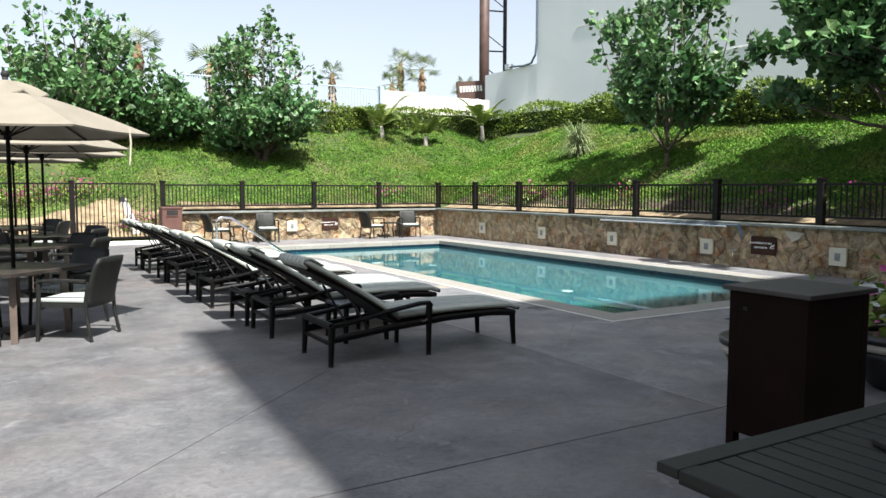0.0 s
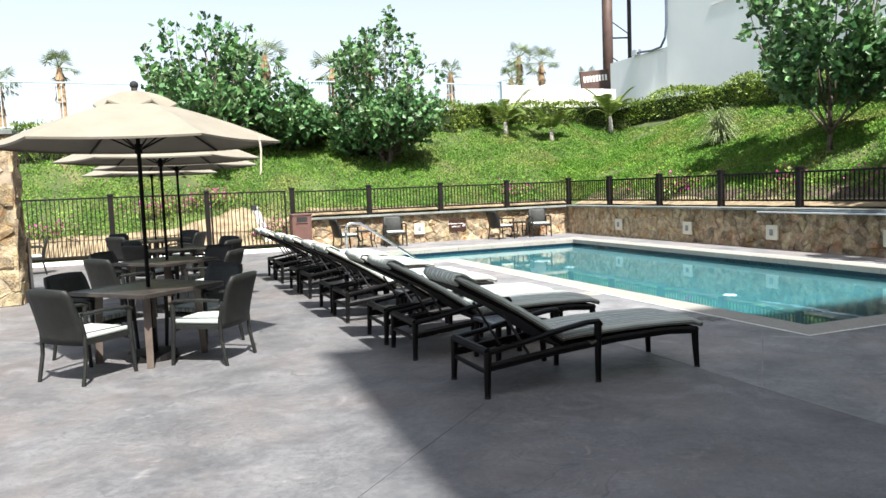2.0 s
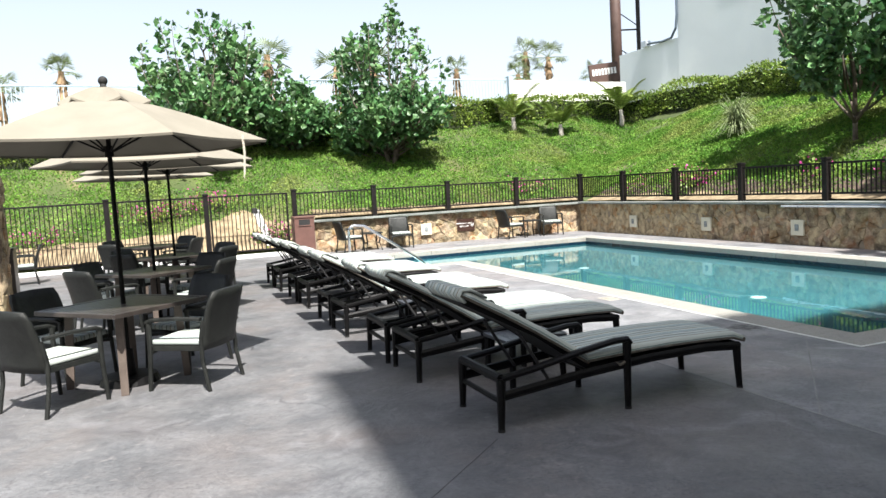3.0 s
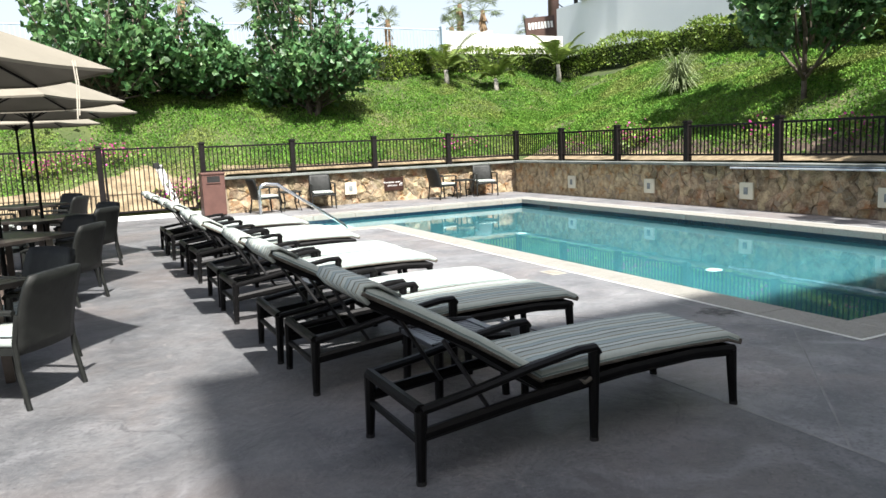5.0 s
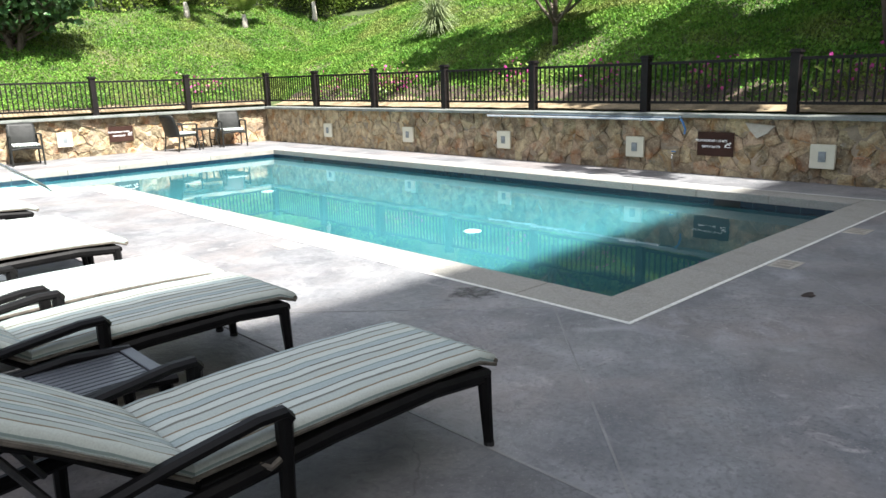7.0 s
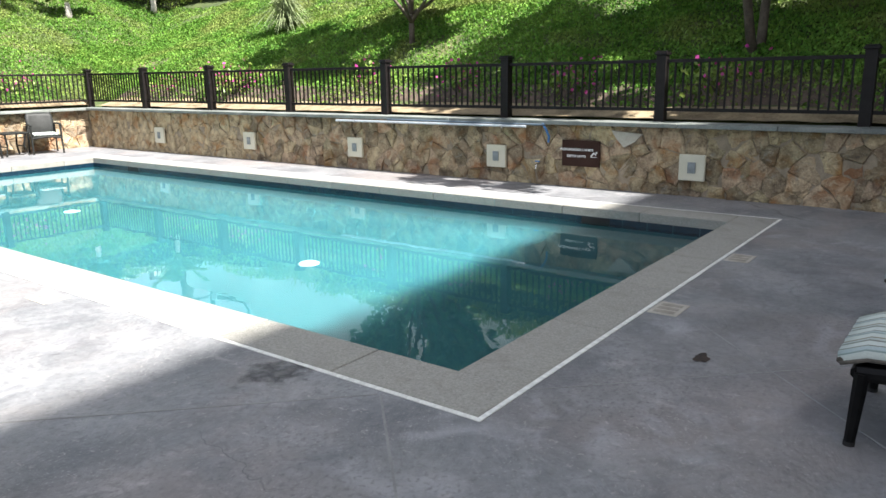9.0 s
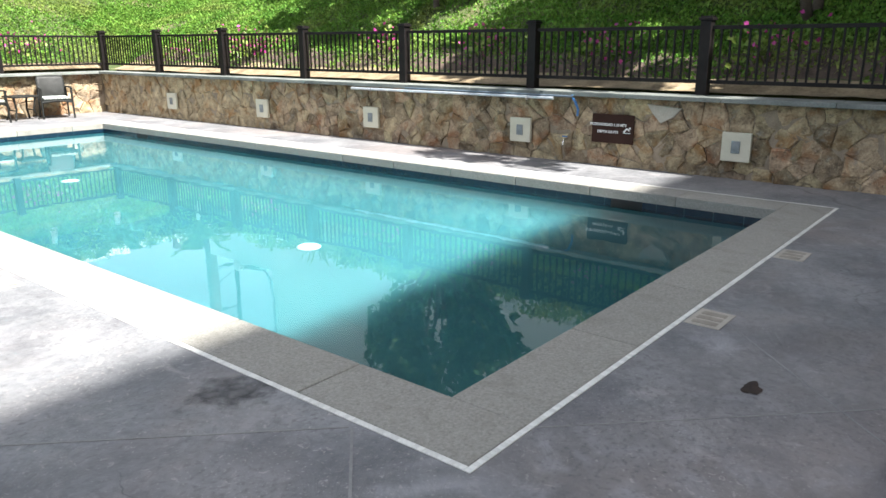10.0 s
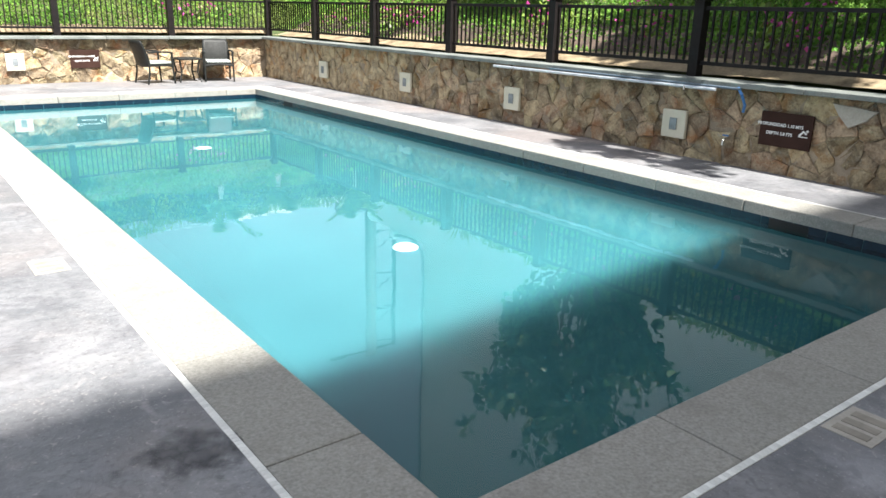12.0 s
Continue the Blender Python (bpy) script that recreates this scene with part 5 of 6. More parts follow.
def tree(x, y, height, spread, seed, label, trunks=1, count=3500, low=0.2, size=0.17, waist=0.4, skirt=0.0, gap=-0.2, spires=0, west=-99.0, sprays=(), bare=0.08, girth=0.09):
    """A tapered trunk, limbs, and clumps of leaves held to an uneven oval outline."""
    rng = random.Random(seed)
    z = hill(x, y) - 0.1
    o = thing("tree", label, "tree", "broad-leaved trees on the slope", at=(x, y, z))
    bm = B()
    tips = []

    def inside(p):
        u = p.z / height
        if p.x < west:
            return False
        if u > 1.0 or u < (bare if skirt == 0 else 0.02):
            return False
        prof = skirt + (1 - skirt) * (u / waist) ** 0.6 if u < waist else max(0.0, 1 - ((u - waist) / (1 - waist)) ** 1.7)
        a = math.atan2(p.y, p.x)
        lobe = 0.86 + 0.7 * noise.noise(Vector((math.cos(a) * 1.9, math.sin(a) * 1.9, u * 5 + seed)))
        if u > 0.3 and noise.noise(p * 1.25 + Vector((seed, 0, 0))) < gap:
            return False
        return math.hypot(p.x, p.y) < spread * prof * lobe + 0.12

    for t in range(trunks):
        a = t * 6.283 / trunks + rng.uniform(-0.5, 0.5)
        many = trunks > 1
        p = Vector((0.12 * math.cos(a), 0.12 * math.sin(a), 0)) * many
        d = Vector((0.25 * math.cos(a) * many, 0.25 * math.sin(a) * many, 1)).normalized()
        q = p + d * height * low
        tube(bm, [p, p + d * height * low * 0.5 + Vector((0.03, 0.02, 0)), q], girth, 8, True, girth * 0.78)
        branch(bm, q, d, height * 0.6, 0.06, 0, rng, tips, inside)
        for k in range(5):
            b = a + k * 1.256 + rng.uniform(-0.3, 0.3)
            branch(bm, p + d * height * low * rng.uniform(0.7, 1.0), Vector((math.cos(b), math.sin(b), rng.uniform(0.25, 0.9))).normalized(), spread * rng.uniform(0.6, 0.95), 0.04, 1, rng, tips, inside)
    for k in range(16 if skirt else 0):
        b = k * 2.4
        branch(bm, Vector((0, 0, height * rng.uniform(0.02, 0.12))), Vector((math.cos(b), math.sin(b), rng.uniform(0.05, 0.5))).normalized(), spread * rng.uniform(0.5, 0.8), 0.03, 1, rng, tips, inside)
    shoots = []
    for k in range(spires):
        a, f = k * 2.4 + rng.uniform(-0.3, 0.3), math.sqrt((k + 0.4) / spires) * 0.92
        r, top = spread * f, height * (1.02 - 0.5 * f * f) * rng.uniform(0.86, 1.04)
        lo, hi = Vector((0.35 * r * math.cos(a), 0.35 * r * math.sin(a), height * 0.22)), Vector((r * math.cos(a), r * math.sin(a), top))
        bend = Vector((rng.uniform(-0.2, 0.2) + 0.15 * r * math.cos(a), rng.uniform(-0.2, 0.2) + 0.15 * r * math.sin(a), -0.2))
        line = [lo.lerp(hi, u) + bend * math.sin(u * math.pi) for u in (0, 0.2, 0.4, 0.6, 0.8, 1)]
        tube(bm, line, 0.03, 5, True, 0.008)
        n = int((hi - lo).length * 0.75 / 0.13)
        for q in range(n):
            u = 0.25 + 0.75 * q / max(1, n - 1)
            c = lo.lerp(hi, u) + bend * math.sin(u * math.pi)
            b, w = rng.uniform(0, 6.28), 0.27 * (1.08 - u) + 0.04
            shoots.append((c + Vector((math.cos(b) * w, math.sin(b) * w, 0)), Vector((math.cos(b), math.sin(b), 0.5))))
    for q in sprays:
        hi = Vector(q)
        lo = Vector((-0.5, hi.y * 0.4, height * 0.28))
        tube(bm, [lo, lo.lerp(hi, 0.5) + Vector((0, 0, 0.15)), hi], 0.025, 5, True, 0.008)
        for k in range(34):
            shoots.append((hi + Vector((rng.gauss(0, 0.12), rng.gauss(0, 0.2), rng.gauss(0, 0.05))), Vector((-0.5, rng.uniform(-1, 1), 0.1))))
    part("trunk", bm, M_BARK, o, smooth=True)
    nr = np.random.default_rng(seed)
    tips = [(p, d) for p, d in tips if inside(p)]
    m = max(3, round(count / max(1, len(tips))))
    pos, out = [], []
    for p, d in tips:
        k = int(m * nr.uniform(0.3, 1.7)) + 1
        pos.append(nr.normal(0, 0.13, (k, 3)) + np.array(p))
        out.append(np.repeat(np.array(d)[None], k, 0) + nr.normal(0, 0.6, (k, 3)) + (0, 0, 0.2))
    for p, d in shoots:
        k = int(nr.uniform(2, 7))
        pos.append(nr.normal(0, 0.075, (k, 3)) + np.array(p))
        out.append(np.repeat(np.array(d)[None], k, 0) + nr.normal(0, 0.5, (k, 3)))
    leaves("crown", np.concatenate(pos), np.concatenate(out), size, o, M_LEAF, 1.25, "glossy broad green leaves")
    return o


tree(7.75, 26.2, 5.5, 2.15, 17, "bushy broad-leaved tree with dense green crown on slope", 4, 7000, 0.10, size=0.17, waist=0.3, skirt=0.65, gap=-0.25, spires=15)
tree(1.9, 27.0, 5.0, 2.8, 8, "broad-leaved tree with open upright crown before the hedge", 5, 2500, 0.14, size=0.19, waist=0.3, skirt=0.45, gap=-0.12, spires=16)
tree(4.7, 27.7, 2.5, 1.6, 12, "low broad-leaved tree leaning into the hedge", 2, 2400, 0.16, skirt=0.6)
# this tree is added, mostly out of view, to darken the slope north of it
tree(15.0, 3.2, 7.0, 4.0, 47, "added tree, mostly out of view, to shade the foot of the slope", 2, 32000, 0.2, waist=0.45, gap=-0.7, west=-2.3)
tree(16.0, 14.72, 6.2, 2.8, 21, "slender broad-leaved tree with airy crown on the slope", 1, 6500, 0.12, waist=0.34, gap=-0.24, spires=12, bare=0.13, girth=0.07)
tree(15.2, 7.45, 6.8, 3.6, 34, "large dark broad-leaved tree with spreading dense crown", 2, 30000, 0.22, waist=0.38, gap=-0.6, west=-2.55, bare=0.11, girth=0.075, sprays=((-3.2, 0.6, 2.45), (-3.15, 1.2, 2.5), (-3.15, -0.32, 2.45)))


def hedge_path():
    return ((-14, 26.9), (-4, 27.4), (3, 28.2), (10.9, 29.5), (14.2, 30.3), (18.0, 30.6), (20.7, 29.0), (21.3, 26), (21.0, 22.0), (20.2, 18.0), (19.6, 14.6), (19.1, 9), (19.0, 2))


def hedge():
    o = thing("hedge", "clipped green hedge along the top of the slope", "hedge")
    nr = np.random.default_rng(5)
    pts = hedge_path()
    pos, out = [], []
    bm = B()
    line = []
    for (ax, ay), (bx, by) in zip(pts, pts[1:]):
        L = math.hypot(bx - ax, by - ay)
        nx, ny = (by - ay) / L, -(bx - ax) / L
        m = int(L * 680)
        s = nr.uniform(0, 1, m)
        h = 0.95 + 0.22 * np.sin(s * L * 1.3 + ax) * np.sin(s * L * 0.53 + ay)
        side = nr.uniform(-1, 1, m)
        face = nr.uniform(0, 1, m)
        v = np.where(face < 0.62, nr.uniform(0.0, 1.0, m), 1.0)
        u = np.where(face < 0.62, 1.0, side)
        cx, cy = ax + (bx - ax) * s, ay + (by - ay) * s
        w = 0.42
        px, py = cx + nx * u * w + nr.normal(0, 0.06, m), cy + ny * u * w + nr.normal(0, 0.06, m)
        pz = np.array([hill(a, b) for a, b in zip(cx, cy)]) + v * h + nr.normal(0, 0.06, m) - 0.05
        pos.append(np.stack([px, py, pz], 1))
        out.append(np.stack([nx * u, ny * u, 0.3 + 0.7 * (v > 0.9)], 1))
        k = max(2, int(L / 0.8))
        for q in range(k):
            f = q / k
            line.append((ax + (bx - ax) * f, ay + (by - ay) * f, nx, ny))
    # plain sheet behind the leaves, coloured as the shade between them
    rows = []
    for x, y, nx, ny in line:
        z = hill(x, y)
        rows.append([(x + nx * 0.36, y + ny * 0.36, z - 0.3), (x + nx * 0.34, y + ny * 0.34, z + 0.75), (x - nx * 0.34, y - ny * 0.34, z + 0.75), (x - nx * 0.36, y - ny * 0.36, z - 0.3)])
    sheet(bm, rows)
    part("core", bm, M_HCORE, o, "inner sheet darkened like the shade inside the hedge")
    leaves("leaf_mass", np.concatenate(pos), np.concatenate(out), 0.066, o, M_LEAF2, 1.6, "small bright hedge leaves", 0.0)


# near-black green: the hedge's inner shade is put into this colour
M_HCORE = mat("hedge_inner_shade", (0.012, 0.02, 0.006), (0.03, 0.04, 0.012), 5, 0.95, 0.3)
hedge()


def cover():
    """Low leafy cover over the slope."""
    nr = np.random.default_rng(9)
    pos = []
    a = np.stack([nr.uniform(-9, 20, 220000), nr.uniform(22.6, 30.5, 220000)], 1)
    b = np.stack([nr.uniform(13.4, 21, 240000), nr.uniform(3, 26, 240000)], 1)
    for x, y in np.concatenate([a, b]):
        dx, dy = x - 13.1, y - 22.3
        if y < 24.5 and x < 4 and dy < lerp(x, ((-5, 0.8), (0.5, 1.2), (2.6, 2.0), (3.9, 0.8))) + nr.uniform(-0.3, 0.3):
            continue
        if dy < 0 and dx < 0.75 + 0.5 * noise.noise(Vector((x * 0.4, y * 0.9, 8))) + nr.uniform(-0.25, 0.25) and nr.random() < 0.88:
            continue
        if max(dx + 0.2, dy + 0.12) < 0.2 + nr.uniform(-0.2, 0.25) + 0.35 * noise.noise(Vector((x, y, 2))):
            continue
        if noise.noise(Vector((x * 0.55, y * 0.55, 5))) + nr.normal(0, 0.25) < -0.42:
            continue
        pos.append((x, y, hill(x, y) + nr.uniform(0, 0.05)))
    pos = np.array(pos)
    out = np.tile((-0.2, -0.25, 0.8), (len(pos), 1)) + nr.normal(0, 0.35, (len(pos), 3))
    ob = leaves("ground_cover", pos, out, 0.043, None, M_COVER, 1.3, "", 0.0)
    tagged(ob, "low leafy bright green ground cover on the slope", "ground cover", kind="stuff")


cover()


def blades(bm, base, n, length, width, rng, rise=0.9, curve=0.7):
    for k in range(n):
        a = rng.uniform(0, 6.283)
        d = Vector((math.cos(a), math.sin(a), 0))
        L = length * rng.uniform(0.6, 1.1)
        up = rng.uniform(0.4, 1.0) * rise
        side = Vector((-d.y, d.x, 0)) * width
        prev = None
        for j in range(5):
            f = j / 4
            p = Vector(base) + d * L * (0.15 * f + curve * f * f * (1.1 - up * 0.4)) + Vector((0, 0, L * (up * f - 0.55 * f * f * f)))
            w = (1 - f) ** 0.6 + 0.05
            a1, b1 = bm.verts.new(p - side * w), bm.verts.new(p + side * w)
            if prev:
                bm.faces.new((prev[0], prev[1], b1, a1))
            prev = (a1, b1)


def frond(bm, base, d, L, rise, rng, leaf=0.32, n=16):
    """A feather frond: rib and paired leaflets."""
    side = Vector((-d.y, d.x, 0))
    pts = []
    for j in range(n + 1):
        f = j / n
        pts.append(Vector(base) + d * L * f * (0.95 - 0.15 * f) + Vector((0, 0, L * (rise * f - 0.85 * f * f))))
    tube(bm, pts[::4] + [pts[-1]], 0.012, 4, True, 0.004)
    for j in range(2, n + 1):
        f = j / n
        ll = leaf * math.sin(math.pi * (0.15 + 0.8 * f)) * 1.1
        t = (pts[j] - pts[j - 1]).normalized()
        for s in (-1, 1):
            e = pts[j] + (side * s * 0.85 + t * 0.55 + Vector((0, 0, -0.25))) * ll
            w = t * 0.05
            bm.faces.new([bm.verts.new(q) for q in (pts[j] - w, pts[j] + w, e)])


def young_palm(x, y, h, L, seed, label):
    rng = random.Random(seed)
    o = thing("young_palm", label, "palm", "young palms on the slope", at=(x, y, hill(x, y) - 0.05))
    bm = B()
    tube(bm, [(0, 0, 0), (0.02, 0, h * 0.4), (0.0, 0.02, h)], 0.12, 10, True, 0.07)
    part("trunk", bm, M_PALMBARK, o, "pale whitewashed trunk", True)
    bm = B()
    for k in range(11):
        a = k * 2.4 + rng.uniform(-0.3, 0.3)
        frond(bm, (0, 0, h), Vector((math.cos(a), math.sin(a), 0)), L * rng.uniform(0.8, 1.15), rng.uniform(0.9, 1.9), rng, 0.36, 20)
    part("crown", bm, M_FROND, o, "arching feather fronds")


young_palm(13.9, 28.9, 0.55, 1.55, 1, "young feather palm with whitewashed trunk on the slope")
young_palm(15.6, 28.05, 0.50, 1.2, 2, "small yellowish feather palm with whitewashed trunk")
young_palm(19.15, 28.95, 0.75, 1.3, 3, "young feather palm with slim trunk before the hedge")
rng0 = random.Random(4)
bm = B()
blades(bm, (0, 0, 0), 460, 1.95, 0.02, rng0, 1.2, 0.42)
single("ornamental_grass", bm, M_BLADE, "pale arching tuft of ornamental grass on the slope", "grass tuft", at=(17.3, 20.1, hill(17.3, 20.1) - 0.05))


def flowers(x, y, n, seed, spread=0.6, z0=None):
    nr = np.random.default_rng(seed)
    z = hill(x, y) if z0 is None else z0
    o = thing("bougainvillea", "low bougainvillea shrub with magenta bracts", "shrub", "flowering shrubs along the fence", at=(x, y, z))
    p = nr.normal(0, 1, (n, 3)) * (spread * 0.6, 0.22, 0.16) + (0, 0, 0.24)
    leaves("foliage", p, nr.normal(0, 1, (n, 3)), 0.07, o, M_LEAF2, 1.4, "small green leaves")
    q = nr.normal(0, 1, (n // 2, 3)) * (spread * 0.5, 0.2, 0.13) + (0, -0.12, 0.34)
    tagged(leaves("bract_mass", q, nr.normal(0, 1, (n // 2, 3)), 0.055, o, M_PINK, 1.2, "magenta bracts"), kind="stuff")
    bm = B()
    for k in range(5):
        a = k * 1.3
        tube(bm, [(0, 0, -0.06), (spread * 0.35 * math.cos(a), 0.15 * math.sin(a), 0.22)], 0.01, 4)
    part("stem", bm, M_BARK, o)


bm = B()
sheet(bm, [[(x, y, 0.2 + (y - 22.4) * rise) for x in np.arange(1.2, 3.75, 0.19)] for y, rise in ((22.36, 0.1), (22.6, 0.3), (23.0, 0.42), (23.5, 0.5), (24.2, 0.52))])
single("gate_path", bm, M_SOIL, "pale sandy path climbing behind the gate", "path", kind="structure", smooth=True)
for k, (x, y, n) in enumerate(((3.3, 22.72, 300), (-3.1, 23.2, 260), (-0.1, 23.9, 260), (0.7, 24.1, 260), (1.6, 24.4, 240), (11.3, 23.2, 160), (13.85, 17.9, 220), (13.9, 18.5, 120), (13.9, 14.2, 70), (13.9, 12.0, 90), (13.8, 9.9, 90), (13.9, 7.6, 70), (13.7, 20.3, 70))):
    flowers(x, y, n, 50 + k, (0.8 if k < 5 else 0.5) + 0.3 * (k % 2))


def bowl_planter(x, y, label):
    o = thing("bowl_planter", label, "planter", "bowl planters on the deck", at=(x, y, 0))

    def lathe(profile):
        bm = B()
        rings = [[bm.verts.new((r * math.cos(2 * math.pi * k / 32), r * math.sin(2 * math.pi * k / 32), z)) for k in range(32)] for r, z in profile]
        for a, b in zip(rings, rings[1:] + rings[:1]):
            for k in range(32):
                bm.faces.new((a[k], a[(k + 1) % 32], b[(k + 1) % 32], b[k]))
        return bm

    part("bowl", lathe(((0.20, 0.0), (0.27, 0.06), (0.36, 0.20), (0.415, 0.33), (0.375, 0.33), (0.30, 0.18), (0.15, 0.03))), M_BOWL, o, "dark glazed bowl", True)
    part("band", lathe(((0.416, 0.331), (0.432, 0.335), (0.436, 0.395), (0.38, 0.395))), M_CORD, o, "pale glazed band", True)
    part("rim", lathe(((0.437, 0.396), (0.447, 0.40), (0.45, 0.44), (0.44, 0.45), (0.365, 0.45), (0.355, 0.44), (0.37, 0.396))), M_BOWL, o, "dark flat rim", True)
    bm = B()
    bmesh.ops.create_cone(bm, cap_ends=True, segments=32, radius1=0.33, radius2=0.365, depth=0.05, matrix=Matrix.Translation((0, 0, 0.37)))
    part("soil", bm, M_MULCH, o, "dark potting soil")


M_BOWL = mat("dark_glaze", (0.012, 0.011, 0.013), (0.026, 0.024, 0.026), 5, 0.4, 0.1, 0, 60)
bowl_planter(4.68, 3.10, "dark glazed bowl planter with a pale band and bare soil")
bowl_planter(5.72, 2.74, "dark glazed bowl planter with a pale band, holding flowers")
flowers(5.72, 2.74, 200, 80, 0.34, 0.40)


# ---- beyond the slope ----
def fan_palm(x, y, z, h, seed, crown=1.5):
    rng = random.Random(seed)
    o = thing("fan_palm", "tall fan palm with a dry brown skirt", "palm", "fan palms beyond the hedge", at=(x, y, z))
    bm = B()
    tube(bm, [(0, 0, 0), (0.1, 0, h * 0.5), (0, 0, h)], 0.24, 8, True, 0.18)
    part("trunk", bm, M_SKIRT, o)
    bm = B()
    for k in range(70):
        a = rng.uniform(0, 6.28)
        r = rng.uniform(0.2, 0.42)
        zz = h - rng.uniform(0.0, 1.6)
        d = Vector((math.cos(a), math.sin(a), 0))
        s = Vector((-d.y, d.x, 0)) * 0.10
        bm.faces.new([bm.verts.new(q) for q in (d * 0.1 + Vector((0, 0, zz)) - s, d * 0.1 + Vector((0, 0, zz)) + s, d * r + Vector((0, 0, zz - 0.7)) + s, d * r + Vector((0, 0, zz - 0.7)) - s)])
    part("skirt", bm, M_SKIRT, o, "dry brown hanging leaves")
    bm = B()
    for k in range(20):
        a = k * 2.4
        el = rng.uniform(-0.5, 1.2)
        d = Vector((math.cos(a) * math.cos(el), math.sin(a) * math.cos(el), math.sin(el)))
        base = Vector((0, 0, h))
        c = base + d * crown * 0.6
        tube(bm, [base, c], 0.02, 4)
        s = d.cross(Vector((0, 0, 1))).normalized()
        u = s.cross(d).normalized()
        for j in range(-5, 6):
            b = j * 0.27
            e = c + (d * math.cos(b) + s * math.sin(b)) * crown * 0.55 + Vector((0, 0, -0.18 * crown * abs(j) / 5 - 0.1))
            w = (s * math.cos(b) - d * math.sin(b)) * 0.03 * crown
            bm.faces.new([bm.verts.new(q) for q in (c, c + (e - c) * 0.6 + w, e, c + (e - c) * 0.6 - w)])
    part("crown", bm, M_FROND2, o, "grey-green fan leaves")


TOP = 4.3


def far(px_x, px_z, scale, y=34.0):
    """A place seen at (x, z) on the plane y = 34 from the start, moved out along the same line."""
    e = Vector((-0.335, -0.289, 1.56))
    return e + (Vector((px_x, y, px_z)) - e) * scale


for k, (x, z, s) in enumerate(((13.75, 7.15, 1.7), (17.5, 8.0, 1.75), (18.75, 7.75, 1.7), (21.4, 6.95, 1.6), (4.9, 7.7, 1.35), (7.9, 7.2, 1.5), (-3.2, 7.0, 1.6), (-5.4, 6.4, 1.7), (9.6, 7.3, 1.55), (17.0, 6.9, 1.6))):
    p = far(x, z, s)
    fan_palm(p.x, p.y, TOP, p.z - TOP, 60 + k, 1.25 + 0.2 * (k % 3))


def white_wall():
    o = thing("boundary_wall", "white rendered boundary wall with a pier", "wall", kind="")
    bm = B()
    box(bm, 16.45, 33.9, TOP - 0.3, 18.6, 34.1, 6.55)
    part("panel", bm, M_STUCCO2, o)
    bm = B()
    box(bm, 18.6, 33.85, TOP - 0.3, 18.9, 34.15, 6.62)
    part("pier", bm, M_STUCCO2, o)
    bm = B()
    box(bm, 18.9, 33.9, TOP - 0.3, 22.9, 34.1, 6.45)
    part("panel", bm, M_STUCCO2, o)
    bm = B()
    box(bm, 16.25, 33.85, TOP - 0.3, 16.45, 34.15, 6.75)
    part("post", bm, M_RAILW, o)


white_wall()


def top_rail(ax, ay, bx, by, zt):
    o = thing("railing", "pale blue-grey metal railing along the upper road", "railing")
    d = Vector((bx - ax, by - ay, 0))
    L = d.length
    n = round(L / 0.16)
    u = d / L
    bm = B()
    box(bm, -0.012, -0.012, 0, 0.012, 0.012, zt - TOP - 0.05)
    me = mesh("bar", bm, M_RAILW)
    for k in range(n + 1):
        ob = new("bar", me)
        p = Vector((ax, ay, TOP)) + u * L * k / n
        ob.location, ob.parent = p, o
    for z in (zt, TOP + 0.25):
        bm = B()
        tube(bm, [(ax, ay, z), (bx, by, z)], 0.03, 6)
        part("rail", bm, M_RAILW, o)


top_rail(6.0, 34.0, 16.2, 34.0, 6.6)
top_rail(-9.0, 33.0, 6.0, 34.0, 6.3)


def pale_building():
    o = thing("neighbour_building", "tall windowless pale blue rendered building above the hedge", "building")
    bm = B()
    box(bm, 24.0, -6.0, TOP - 0.5, 40.0, 31.1, 22.0)
    part("wall", bm, M_STUCCO, o)
    bm = B()
    box(bm, 24.05, 31.1, TOP - 0.5, 40.0, 36.0, 8.15)
    part("low_wing", bm, M_STUCCO, o)
    for z, y0, y1 in ((6.95, -6.0, 22.0), (9.4, -6, 28.0), (12.5, -6, 31.0)):
        bm = B()
        box(bm, 23.975, y0, z, 24.0, y1, z + 0.05)
        part("render_line", bm, M_STUCCO2, o, "raised render line")
    bm = B()
    pts = [(23.93, 31.05, 21.0), (23.93, 31.05, 9.2), (23.93, 31.15, 8.6), (23.93, 31.5, 8.2), (23.95, 32.2, 8.16), (23.95, 33.6, 8.3)]
    tube(bm, pts, 0.06, 8)
    part("cable_duct", bm, M_SLATEBLUE, o, "dark cable duct down the corner")
    bm = B()
    box(bm, 23.85, 33.4, 8.15, 24.15, 33.8, 8.45, 0.02)
    part("junction_box", bm, M_POLE, o, "grey junction box")


pale_building()


